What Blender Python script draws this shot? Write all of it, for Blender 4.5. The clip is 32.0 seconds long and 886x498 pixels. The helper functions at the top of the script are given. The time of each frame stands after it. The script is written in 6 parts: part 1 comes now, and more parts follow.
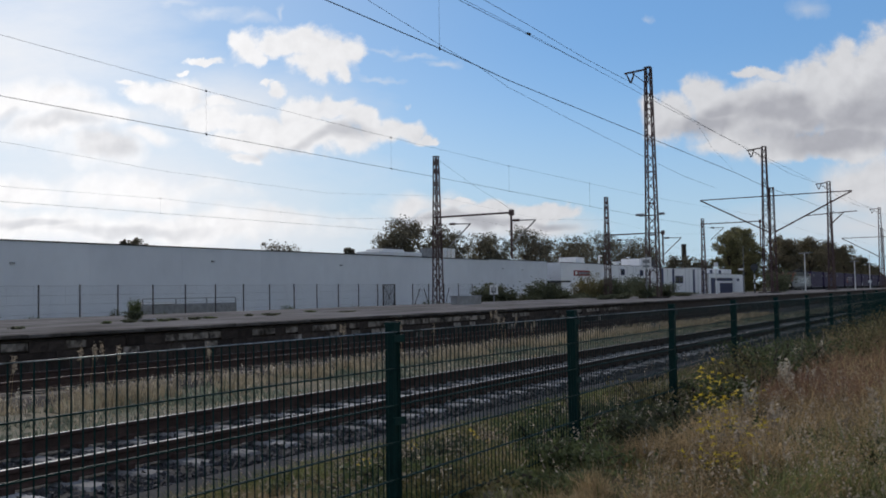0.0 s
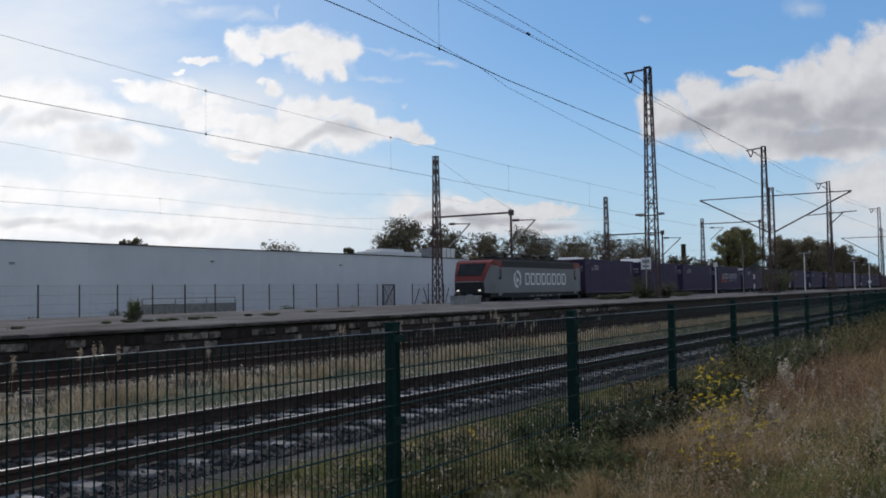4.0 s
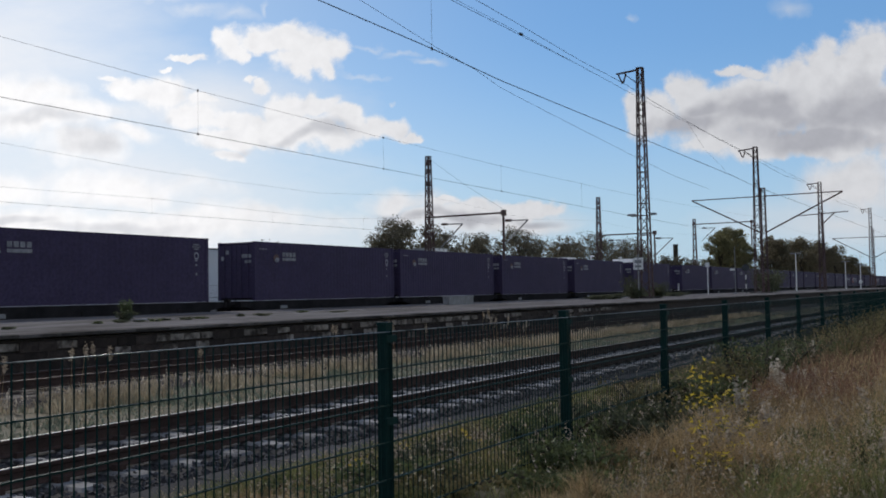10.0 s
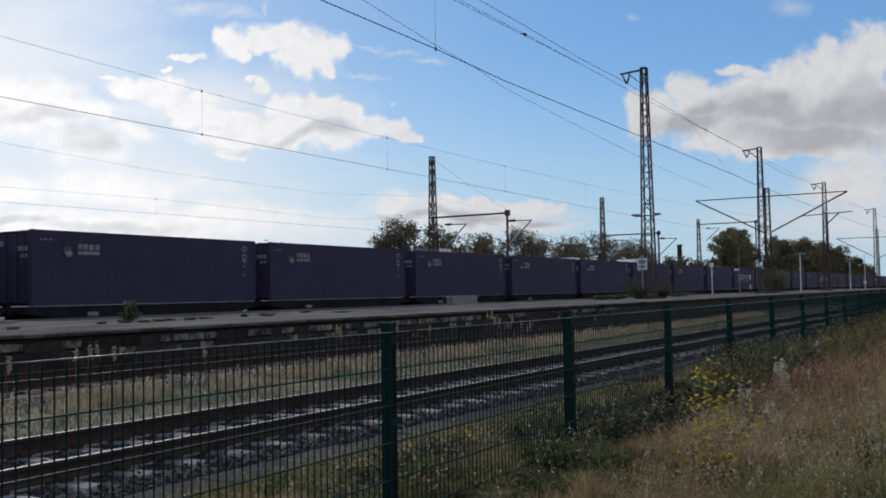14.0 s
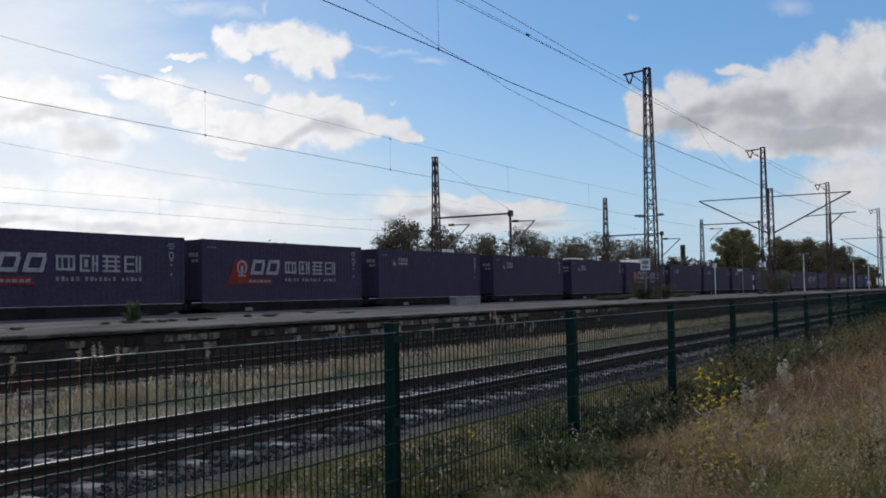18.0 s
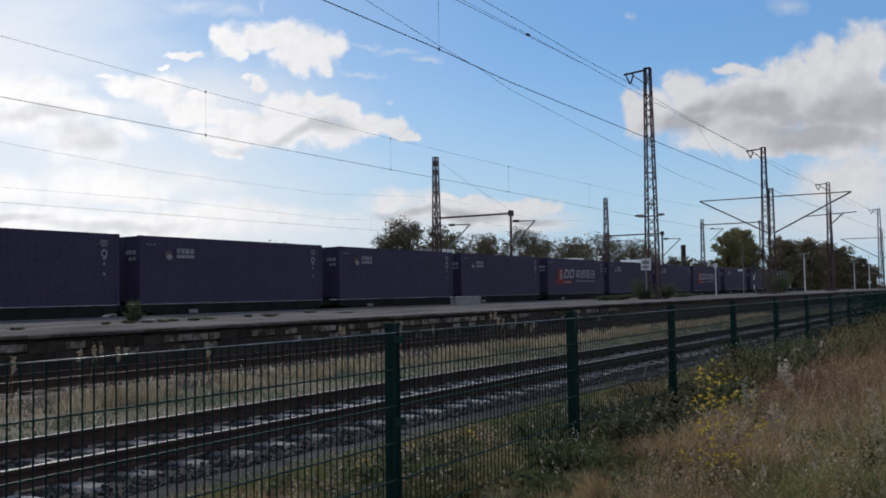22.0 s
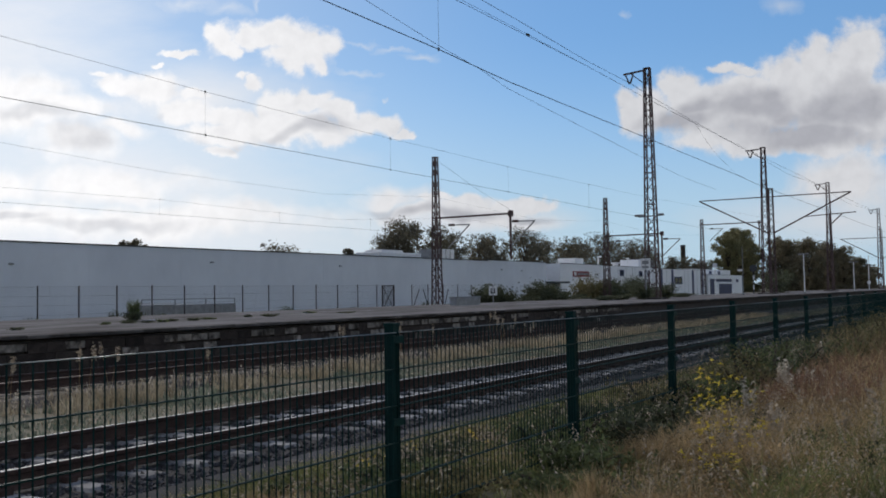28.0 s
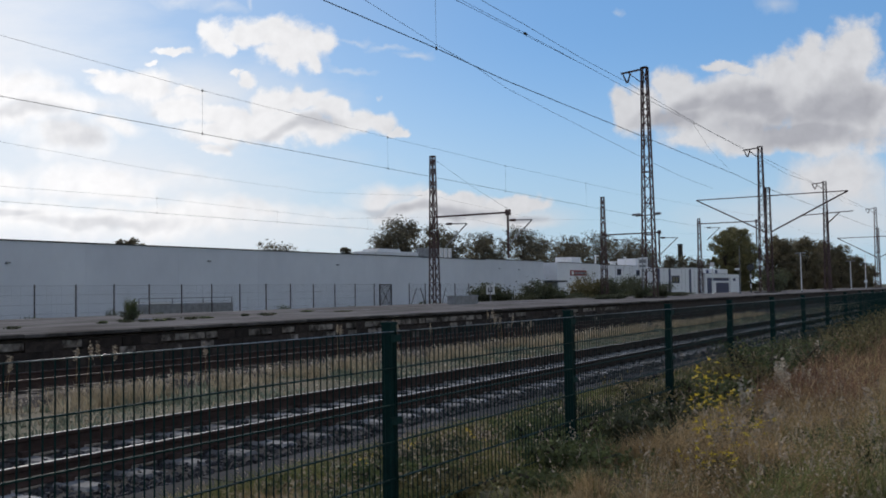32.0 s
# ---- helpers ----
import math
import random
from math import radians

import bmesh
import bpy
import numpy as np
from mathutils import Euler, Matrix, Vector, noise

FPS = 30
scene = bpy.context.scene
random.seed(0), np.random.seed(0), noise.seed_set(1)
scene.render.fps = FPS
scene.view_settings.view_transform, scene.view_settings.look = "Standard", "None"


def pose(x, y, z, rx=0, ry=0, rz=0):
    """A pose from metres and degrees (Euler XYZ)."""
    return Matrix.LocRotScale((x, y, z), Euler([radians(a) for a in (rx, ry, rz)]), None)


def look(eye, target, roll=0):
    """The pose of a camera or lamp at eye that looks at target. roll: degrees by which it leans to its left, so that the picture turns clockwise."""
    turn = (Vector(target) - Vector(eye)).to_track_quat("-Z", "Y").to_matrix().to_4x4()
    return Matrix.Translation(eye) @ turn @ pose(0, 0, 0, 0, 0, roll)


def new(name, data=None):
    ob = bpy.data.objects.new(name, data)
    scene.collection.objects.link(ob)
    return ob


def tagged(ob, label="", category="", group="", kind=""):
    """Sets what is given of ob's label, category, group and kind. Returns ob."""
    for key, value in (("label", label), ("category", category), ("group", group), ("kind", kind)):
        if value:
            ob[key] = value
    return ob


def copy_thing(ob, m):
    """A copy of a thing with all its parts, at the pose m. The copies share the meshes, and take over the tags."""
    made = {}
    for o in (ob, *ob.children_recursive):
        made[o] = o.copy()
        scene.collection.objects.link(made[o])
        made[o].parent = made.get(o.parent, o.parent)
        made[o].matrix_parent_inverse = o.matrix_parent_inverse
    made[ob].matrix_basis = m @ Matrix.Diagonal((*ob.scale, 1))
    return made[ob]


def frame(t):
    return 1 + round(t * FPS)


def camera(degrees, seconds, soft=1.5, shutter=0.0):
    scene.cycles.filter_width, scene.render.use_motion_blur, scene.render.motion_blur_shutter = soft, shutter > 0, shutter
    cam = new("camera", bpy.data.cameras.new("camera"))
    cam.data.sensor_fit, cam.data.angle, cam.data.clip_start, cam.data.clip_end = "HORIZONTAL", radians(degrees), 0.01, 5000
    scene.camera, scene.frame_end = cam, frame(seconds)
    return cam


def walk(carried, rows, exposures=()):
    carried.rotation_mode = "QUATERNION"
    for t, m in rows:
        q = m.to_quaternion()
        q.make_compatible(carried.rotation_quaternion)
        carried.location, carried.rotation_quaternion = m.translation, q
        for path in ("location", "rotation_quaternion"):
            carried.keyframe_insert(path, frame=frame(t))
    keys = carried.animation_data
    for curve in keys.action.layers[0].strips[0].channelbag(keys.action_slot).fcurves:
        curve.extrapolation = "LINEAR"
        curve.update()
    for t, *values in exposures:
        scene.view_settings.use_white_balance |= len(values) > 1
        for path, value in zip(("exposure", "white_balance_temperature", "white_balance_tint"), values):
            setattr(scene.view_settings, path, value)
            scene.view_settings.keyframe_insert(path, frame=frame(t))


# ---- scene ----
# ---- camera ----
F_PX, PITCH, ROLL, YAW, EYE = 1658.67, 0.0453, 0.0168, 0.5511, 1.4542
cam = camera(2 * math.degrees(math.atan(784 / F_PX)), 32.0, soft=1.8)


def aim(yaw, pitch):
    d = Vector((math.cos(yaw) * math.cos(pitch), math.sin(yaw) * math.cos(pitch), math.sin(pitch)))
    return look((0, 0, EYE), Vector((0, 0, EYE)) + d * 50, -math.degrees(ROLL))


# slight sway of the camera: seconds, turn to the right and upward, in thousandths of a radian
SWAY = [
    (0, -0.00, 0.00), (3.5, -0.00, 0.00), (6, 5.62, 0.00), (7, 7.37, 0.00), (7.5, 7.89, -0.59), (8, 9.07, -0.25), (9, 9.23, 0.00), (9.5, 8.39, 0.16), (10, 8.31, 0.00), (10.5, 7.45, 0.93), (11, 6.46, 0.93), (11.5, 6.79, 0.93), (12, 7.28, 0.25), (12.5, 6.54, 0.93), (13, 6.46, 0.00), (13.5, 6.12, 0.08), (14, 4.28, 0.34), (14.5, 3.68, 0.84), (16.5, 1.25, 0.93), (18.5, 0.92, 0.93), (19.5, 0.49, 0.93), (23, 0.58, 0.93), (24.5, 0.92, 0.93), (31, 0.92, 0.93), (31.5, 1.76, 0.00), (32, 3.68, -0.25)
]
walk(cam, [(t, aim(YAW - a / 1000, PITCH + b / 1000)) for t, a, b in SWAY], exposures=[(0.0, 0.0, 6450, 11.5), (32.0, 0.0, 6450, 11.5)])

# ---- world and sun ----
SUN_AZ, SUN_EL = radians(66), radians(33)      # from the +x axis, towards the far side of the tracks
world = bpy.data.worlds.new("sky")
scene.world = world
world.use_nodes = True
wn = world.node_tree.nodes
sky = wn.new("ShaderNodeTexSky")
sky.sky_type, sky.sun_disc = "NISHITA", False
sky.sun_elevation, sky.sun_rotation = SUN_EL, radians(90) - SUN_AZ
sky.air_density, sky.dust_density, sky.ozone_density = 1.0, 0.3, 2.2
wn["Background"].inputs["Strength"].default_value = 0.093
wl = world.node_tree.links
# broken cloud over the rest of the sky, behind and above the camera
wco = wn.new("ShaderNodeTexCoord")
wnoise = wn.new("ShaderNodeTexNoise")
wnoise.inputs["Scale"].default_value, wnoise.inputs["Detail"].default_value = 2.2, 6
wl.new(wco.outputs["Generated"], wnoise.inputs["Vector"])
wdot = wn.new("ShaderNodeVectorMath")
wdot.operation = "DOT_PRODUCT"
wl.new(wco.outputs["Generated"], wdot.inputs[0])
wdot.inputs[1].default_value = (math.cos(YAW), math.sin(YAW), 0.0)
wcover = wn.new("ShaderNodeMapRange")
wcover.interpolation_type = "SMOOTHSTEP"
for key, value in (("From Min", 0.42), ("From Max", 0.60), ("To Min", 0.0), ("To Max", 0.85)):
    wcover.inputs[key].default_value = value
wl.new(wnoise.outputs["Fac"], wcover.inputs["Value"])
waway = wn.new("ShaderNodeMapRange")
waway.interpolation_type = "SMOOTHSTEP"
for key, value in (("From Min", 0.5), ("From Max", 0.78), ("To Min", 1.0), ("To Max", 0.0)):
    waway.inputs[key].default_value = value
wl.new(wdot.outputs["Value"], waway.inputs["Value"])
wmul = wn.new("ShaderNodeMath")
wmul.operation = "MULTIPLY"
wl.new(wcover.outputs[0], wmul.inputs[0])
wl.new(waway.outputs[0], wmul.inputs[1])
wmix = wn.new("ShaderNodeMix")
wmix.data_type = "RGBA"
wl.new(wmul.outputs[0], wmix.inputs["Factor"])
whue = wn.new("ShaderNodeHueSaturation")
whue.inputs["Saturation"].default_value = 1.3
wl.new(sky.outputs[0], whue.inputs["Color"])
wl.new(whue.outputs[0], wmix.inputs["A"])
wmix.inputs["B"].default_value = (6.3, 6.35, 6.75, 1)
wl.new(wmix.outputs["Result"], wn["Background"].inputs["Color"])
sun = new("sun", bpy.data.lights.new("sun", "SUN"))
sun.data.energy, sun.data.angle, sun.data.color = 1.9, radians(2.0), (1.0, 0.93, 0.82)
sun.matrix_world = look((300 * math.cos(SUN_AZ), 300 * math.sin(SUN_AZ), 300 * math.tan(SUN_EL)), (0, 0, 0))


# ---- materials ----
def material(name, col, col2=None, rough=0.8, metal=0.0, scale=4.0, fine=40.0, bump=0.2, spread=0.5, per="", spec=0.22, stretch=(1, 1, 1), amount=0.25):
    m = bpy.data.materials.new(name)
    m.use_nodes = True
    nt = m.node_tree
    n, l = nt.nodes, nt.links
    b = n["Principled BSDF"]
    co = n.new("ShaderNodeTexCoord")
    mp = n.new("ShaderNodeMapping")
    mp.inputs["Scale"].default_value = stretch
    if per == "object":          # alike pieces take their grain from different places
        info, shift = n.new("ShaderNodeObjectInfo"), n.new("ShaderNodeVectorMath")
        shift.operation = "MULTIPLY_ADD"
        l.new(info.outputs["Random"], shift.inputs[0])
        shift.inputs[1].default_value = (37.0, 53.0, 71.0)
        l.new(co.outputs["Object"], shift.inputs[2])
        l.new(shift.outputs[0], mp.inputs["Vector"])
    else:
        l.new(co.outputs["Object"], mp.inputs["Vector"])
    big = n.new("ShaderNodeTexNoise")
    big.inputs["Scale"].default_value, big.inputs["Detail"].default_value = scale, 5
    sm = n.new("ShaderNodeTexNoise")
    sm.inputs["Scale"].default_value, sm.inputs["Detail"].default_value = fine, 3
    l.new(mp.outputs[0], big.inputs["Vector"])
    l.new(mp.outputs[0], sm.inputs["Vector"])
    ramp = n.new("ShaderNodeValToRGB")
    ramp.color_ramp.elements[0].position, ramp.color_ramp.elements[1].position = 0.5 - spread * 0.4, 0.5 + spread * 0.4
    c2 = col2 or tuple(c * 0.6 for c in col)
    ramp.color_ramp.elements[0].color, ramp.color_ramp.elements[1].color = (*c2, 1), (*col, 1)
    l.new(big.outputs["Fac"], ramp.inputs[0])
    hsv = n.new("ShaderNodeHueSaturation")
    l.new(ramp.outputs[0], hsv.inputs["Color"])
    ma = n.new("ShaderNodeMapRange")
    ma.inputs["From Min"].default_value, ma.inputs["From Max"].default_value = 0.25, 0.75
    ma.inputs["To Min"].default_value, ma.inputs["To Max"].default_value = 1 - amount, 1 + amount
    l.new(sm.outputs["Fac"], ma.inputs["Value"])
    src = ma.outputs[0]
    if per:
        rnd = n.new("ShaderNodeObjectInfo").outputs["Random"] if per == "object" else n.new("ShaderNodeNewGeometry").outputs["Random Per Island"]
        mr = n.new("ShaderNodeMapRange")
        mr.inputs["To Min"].default_value, mr.inputs["To Max"].default_value = 0.6, 1.4
        l.new(rnd, mr.inputs["Value"])
        mu = n.new("ShaderNodeMath")
        mu.operation = "MULTIPLY"
        l.new(src, mu.inputs[0])
        l.new(mr.outputs[0], mu.inputs[1])
        src = mu.outputs[0]
    l.new(src, hsv.inputs["Value"])
    l.new(hsv.outputs[0], b.inputs["Base Color"])
    b.inputs["Roughness"].default_value, b.inputs["Metallic"].default_value = rough, metal
    b.inputs["Specular IOR Level"].default_value = spec
    if bump:
        bp = n.new("ShaderNodeBump")
        bp.inputs["Strength"].default_value, bp.inputs["Distance"].default_value = bump, 0.02
        l.new(sm.outputs["Fac"], bp.inputs["Height"])
        l.new(bp.outputs[0], b.inputs["Normal"])
    return m


def leafy(name, col, col2, trans=0.35, scale=1.5):
    m = material(name, col, col2, rough=0.6, scale=scale, fine=12, bump=0.0, per="island", spec=0.25)
    n, l = m.node_tree.nodes, m.node_tree.links
    b, out = n["Principled BSDF"], n["Material Output"]
    t = n.new("ShaderNodeBsdfTranslucent")
    mix = n.new("ShaderNodeMixShader")
    mix.inputs[0].default_value = trans
    l.new(b.inputs["Base Color"].links[0].from_socket, t.inputs["Color"])
    l.new(b.outputs[0], mix.inputs[1])
    l.new(t.outputs[0], mix.inputs[2])
    l.new(mix.outputs[0], out.inputs[0])
    return m


M_GROUND = material("soil_and_dry_grass", (0.12, 0.095, 0.055), (0.05, 0.055, 0.025), scale=0.7, fine=25, bump=0.6)
M_BALLAST = material("ballast_bed", (0.062, 0.06, 0.06), (0.03, 0.028, 0.028), spec=0.05, scale=3, fine=30, bump=1.0)
M_STONE = material("ballast_stone", (0.082, 0.083, 0.09), (0.034, 0.033, 0.036), rough=0.8, scale=6, fine=50, per="island", spec=0.14)
M_BROWNBED = material("rusty_ballast", (0.06, 0.047, 0.042), (0.03, 0.024, 0.022), scale=2, fine=25, bump=1.0)
M_SLEEPER = material("sleeper_concrete", (0.31, 0.31, 0.31), (0.18, 0.18, 0.18), spec=0.08, scale=3, fine=60, per="object")
M_OLDSLEEPER = material("sleeper_wood", (0.045, 0.034, 0.028), (0.024, 0.019, 0.016), scale=3, fine=40, per="object")
M_RAILSIDE = material("rail_rust", (0.085, 0.056, 0.047), (0.045, 0.03, 0.026), rough=0.9, spec=0.1, scale=5, fine=60)
M_RAILTOP = material("rail_polished", (0.52, 0.51, 0.5), (0.4, 0.39, 0.38), rough=0.7, metal=1.0, scale=2, fine=80, bump=0.05)
M_OLDRAILTOP = material("rail_dull", (0.22, 0.19, 0.17), (0.12, 0.1, 0.085), rough=0.5, metal=0.8, scale=2, fine=80, bump=0.05)
M_TROUGH = material("trough_concrete", (0.07, 0.07, 0.076), (0.03, 0.03, 0.032), spec=0.06, spread=0.8, scale=3, fine=50, per="object")
M_ASPHALT = material("platform_asphalt", (0.21, 0.203, 0.205), (0.08, 0.072, 0.068), rough=1.0, spec=0.03, scale=0.9, fine=7, bump=0.2, spread=0.5, stretch=(0.3, 1, 1))
M_COPING = material("coping_concrete", (0.14, 0.128, 0.122), (0.04, 0.034, 0.031), rough=1.0, spec=0.04, scale=1.6, fine=40, per="object")
M_PALEBLOCK = material("pale_wall_block", (0.27, 0.235, 0.205), (0.045, 0.036, 0.03), spread=0.25, scale=3.5, fine=22, per="object", bump=0.6)
M_PLATWALL = material("platform_wall", (0.062, 0.047, 0.041), (0.02, 0.016, 0.013), spread=0.7, scale=5, fine=30, per="object", bump=0.6)
M_FENCE = material("green_coated_steel", (0.005, 0.032, 0.029), (0.003, 0.019, 0.018), rough=0.6, spec=0.12, scale=5, fine=60, bump=0.05)
# top fence wire: broken pale tone paints the sun's glint into the colour
M_GLINTWIRE = material("painted_glint_wire", (0.42, 0.43, 0.43), (0.08, 0.1, 0.1), rough=0.4, metal=0.6, scale=9, fine=60, bump=0.0, spread=0.5)
M_WALL = material("white_plaster_wall", (0.73, 0.75, 0.785), (0.62, 0.64, 0.68), rough=0.85, scale=0.16, fine=1.2, bump=0.03, amount=0.03, stretch=(1, 1, 0.7))
M_WALL2 = material("white_panel_wall", (0.84, 0.84, 0.85), (0.78, 0.78, 0.79), rough=0.8, scale=0.2, fine=3, bump=0.05, amount=0.04)
M_CAP = material("roof_cap_dark", (0.07, 0.075, 0.08), rough=0.6, scale=2)
M_NAVY = material("navy_panel", (0.02, 0.03, 0.11), rough=0.5, scale=2)
M_GLASS = material("dark_window", (0.03, 0.036, 0.045), rough=0.22, scale=2, bump=0, spec=0.07)
M_REDSIGN = material("red_sign", (0.3, 0.03, 0.035), rough=0.5)
M_LETTER = material("weathered_white_lettering", (0.44, 0.43, 0.47), (0.3, 0.29, 0.33), rough=0.7, scale=2.5, fine=14, amount=0.2)
M_WHITE = material("white_paint", (0.78, 0.78, 0.78), (0.66, 0.66, 0.66), rough=0.6, scale=3, amount=0.08)
M_DIMWHITE = material("worn_white_marks", (0.34, 0.34, 0.36), (0.17, 0.17, 0.19), rough=0.7, scale=4)
M_STEEL = material("mast_steel", (0.13, 0.09, 0.085), (0.075, 0.045, 0.045), rough=0.7, metal=0.2, scale=2, fine=30)
M_GALV = material("galvanised_steel", (0.3, 0.31, 0.32), (0.2, 0.2, 0.21), rough=0.5, metal=0.5, scale=3)
M_WIRE = material("copper_wire", (0.03, 0.028, 0.026), rough=0.6, bump=0)
M_INSUL = material("insulator_glaze", (0.08, 0.04, 0.03), rough=0.25)
M_POSTBROWN = material("rusted_post", (0.06, 0.045, 0.045), (0.035, 0.03, 0.03), rough=0.8, scale=5)
M_BARK = material("bark", (0.07, 0.055, 0.04), (0.035, 0.03, 0.022), scale=3, fine=25, bump=0.8)
M_LEAF = leafy("tree_leaves", (0.14, 0.128, 0.085), (0.075, 0.068, 0.05))
M_LEAF2 = leafy("autumn_leaves", (0.16, 0.138, 0.085), (0.085, 0.075, 0.052))
# far leaves, brown and olive: lightened so the colour holds the distance haze
M_FARLEAF = leafy("haze_paled_far_leaves", (0.2, 0.17, 0.105), (0.13, 0.11, 0.07))
M_FARLEAF2 = leafy("haze_paled_olive_leaves", (0.25, 0.23, 0.11), (0.16, 0.15, 0.075))
M_BUSH = leafy("bush_leaves", (0.15, 0.18, 0.075), (0.07, 0.085, 0.04))
M_DRY = leafy("dry_grass", (0.57, 0.425, 0.235), (0.25, 0.175, 0.09), trans=0.45, scale=0.8)
M_STRAW = leafy("bleached_grass", (0.52, 0.44, 0.31), (0.28, 0.225, 0.14), trans=0.3)
M_GREEN = leafy("green_grass", (0.22, 0.23, 0.085), (0.11, 0.125, 0.05), trans=0.4)
M_SAGE = leafy("grey_green_weeds", (0.24, 0.275, 0.2), (0.12, 0.145, 0.11), trans=0.3)
M_PALE = leafy("pale_seed_heads", (0.5, 0.42, 0.33), (0.32, 0.26, 0.19), trans=0.4)
M_FLUFF = leafy("white_seed_fluff", (0.7, 0.62, 0.5), (0.46, 0.4, 0.31), trans=0.4)
M_RUSTGRASS = leafy("reddish_dock_stalks", (0.3, 0.17, 0.105), (0.17, 0.09, 0.06), trans=0.3)
M_DARKBUSH = leafy("dark_bush_leaves", (0.105, 0.115, 0.062), (0.055, 0.063, 0.038))
M_GOLDBUSH = leafy("golden_weed_leaves", (0.21, 0.175, 0.08), (0.11, 0.1, 0.045))
M_YELLOW = leafy("yellow_petals", (0.8, 0.64, 0.08), (0.68, 0.5, 0.05), trans=0.4)
M_CONT = material("navy_container_paint", (0.056, 0.042, 0.09), (0.045, 0.034, 0.073), rough=0.6, scale=0.8, fine=9, bump=0.05, spec=0.2)
M_BLUE = material("blue_container_paint", (0.016, 0.055, 0.2), (0.013, 0.042, 0.15), rough=0.5, scale=1.2, fine=12, bump=0.05)
M_RED = material("red_logo_paint", (0.27, 0.032, 0.022), (0.19, 0.022, 0.016), rough=0.6, scale=3)
M_ORANGE = material("orange_mark", (0.17, 0.11, 0.1), rough=0.6)
M_WAGON = material("wagon_grime", (0.032, 0.03, 0.031), (0.016, 0.015, 0.016), rough=0.9, spec=0.05, scale=2)
M_LOCO = material("loco_grey", (0.215, 0.22, 0.23), (0.185, 0.19, 0.2), rough=0.45, scale=1, bump=0.02, amount=0.06)
M_LOCOWHITE = material("loco_white_paint", (0.76, 0.76, 0.77), (0.66, 0.66, 0.67), rough=0.5, scale=2, bump=0.02, amount=0.06)
M_LOCODK = material("loco_dark_grey", (0.035, 0.037, 0.042), (0.025, 0.026, 0.03), rough=0.55, scale=1)
M_LOCORED = material("loco_red", (0.22, 0.045, 0.038), (0.17, 0.036, 0.03), rough=0.4, scale=1, bump=0.02)
M_LAMP = bpy.data.materials.new("headlight_glow")
M_LAMP.use_nodes = True
M_LAMP.node_tree.nodes["Principled BSDF"].inputs["Emission Color"].default_value = (1, 0.9, 0.75, 1)
M_LAMP.node_tree.nodes["Principled BSDF"].inputs["Emission Strength"].default_value = 0.45


# ---- mesh helpers ----
class Mesh:
    """Collects vertices and faces of one part."""

    def __init__(self):
        self.v, self.f = [], []

    def add(self, verts, faces):
        k = len(self.v)
        self.v += [tuple(p) for p in verts]
        self.f += [tuple(i + k for i in f) for f in faces]
        return self

    def box(self, x0, y0, z0, x1, y1, z1):
        v = [(x, y, z) for z in (z0, z1) for y in (y0, y1) for x in (x0, x1)]
        return self.add(v, [(0, 2, 3, 1), (4, 5, 7, 6), (0, 1, 5, 4), (2, 6, 7, 3), (0, 4, 6, 2), (1, 3, 7, 5)])

    def chamfer(self, x0, y0, z0, x1, y1, z1, c):
        """A box with its upper edges cut off."""
        v = [(x, y, z0) for y in (y0, y1) for x in (x0, x1)] + [(x, y, z1 - c) for y in (y0, y1) for x in (x0, x1)]
        v += [(x, y, z1) for y in (y0 + c, y1 - c) for x in (x0 + c, x1 - c)]
        f = [(0, 2, 3, 1)]
        for k in (0, 4):
            f += [(k, k + 1, k + 5, k + 4), (k + 1, k + 3, k + 7, k + 5), (k + 3, k + 2, k + 6, k + 7), (k + 2, k, k + 4, k + 6)]
        return self.add(v, f + [(8, 9, 11, 10)])

    def beam(self, p, q, w, d=None):
        """A square bar from p to q."""
        p, q = Vector(p), Vector(q)
        d = d or w
        a = (q - p).normalized()
        s = a.cross(Vector((0, 0, 1)) if abs(a.z) < 0.95 else Vector((1, 0, 0))).normalized()
        u = s.cross(a)
        v = [e + s * (i * w / 2) + u * (j * d / 2) for e in (p, q) for i, j in ((-1, -1), (1, -1), (1, 1), (-1, 1))]
        return self.add(v, [(3, 2, 1, 0), (4, 5, 6, 7), (0, 1, 5, 4), (1, 2, 6, 5), (2, 3, 7, 6), (3, 0, 4, 7)])

    def tube(self, pts, r, n=6, ends=True):
        """A round tube along points; r is one radius or one for each point."""
        pts = [Vector(p) for p in pts]
        rr = r if isinstance(r, (list, tuple)) else [r] * len(pts)
        v, f = [], []
        for i, p in enumerate(pts):
            a = (pts[min(i + 1, len(pts) - 1)] - pts[max(i - 1, 0)]).normalized()
            s = a.cross(Vector((0, 0, 1)) if abs(a.z) < 0.95 else Vector((1, 0, 0))).normalized()
            u = s.cross(a)
            v += [p + (s * math.cos(2 * math.pi * k / n) + u * math.sin(2 * math.pi * k / n)) * rr[i] for k in range(n)]
        for i in range(len(pts) - 1):
            f += [(i * n + k, i * n + (k + 1) % n, (i + 1) * n + (k + 1) % n, (i + 1) * n + k) for k in range(n)]
        if ends:
            f += [tuple(reversed(range(n))), tuple(range((len(pts) - 1) * n, len(pts) * n))]
        return self.add(v, f)

    def prism(self, outline, y0, y1):
        """An outline in x and z drawn out from y0 to y1."""
        n = len(outline)
        v = [(x, y0, z) for x, z in outline] + [(x, y1, z) for x, z in outline]
        f = [tuple(range(n)), tuple(reversed(range(n, 2 * n)))]
        return self.add(v, f + [(k + n, (k + 1) % n + n, (k + 1) % n, k) for k in range(n)])

    def data(self, name, mat):
        me = bpy.data.meshes.new(name)
        me.from_pydata(self.v, [], self.f)
        me.materials.append(mat)
        return me


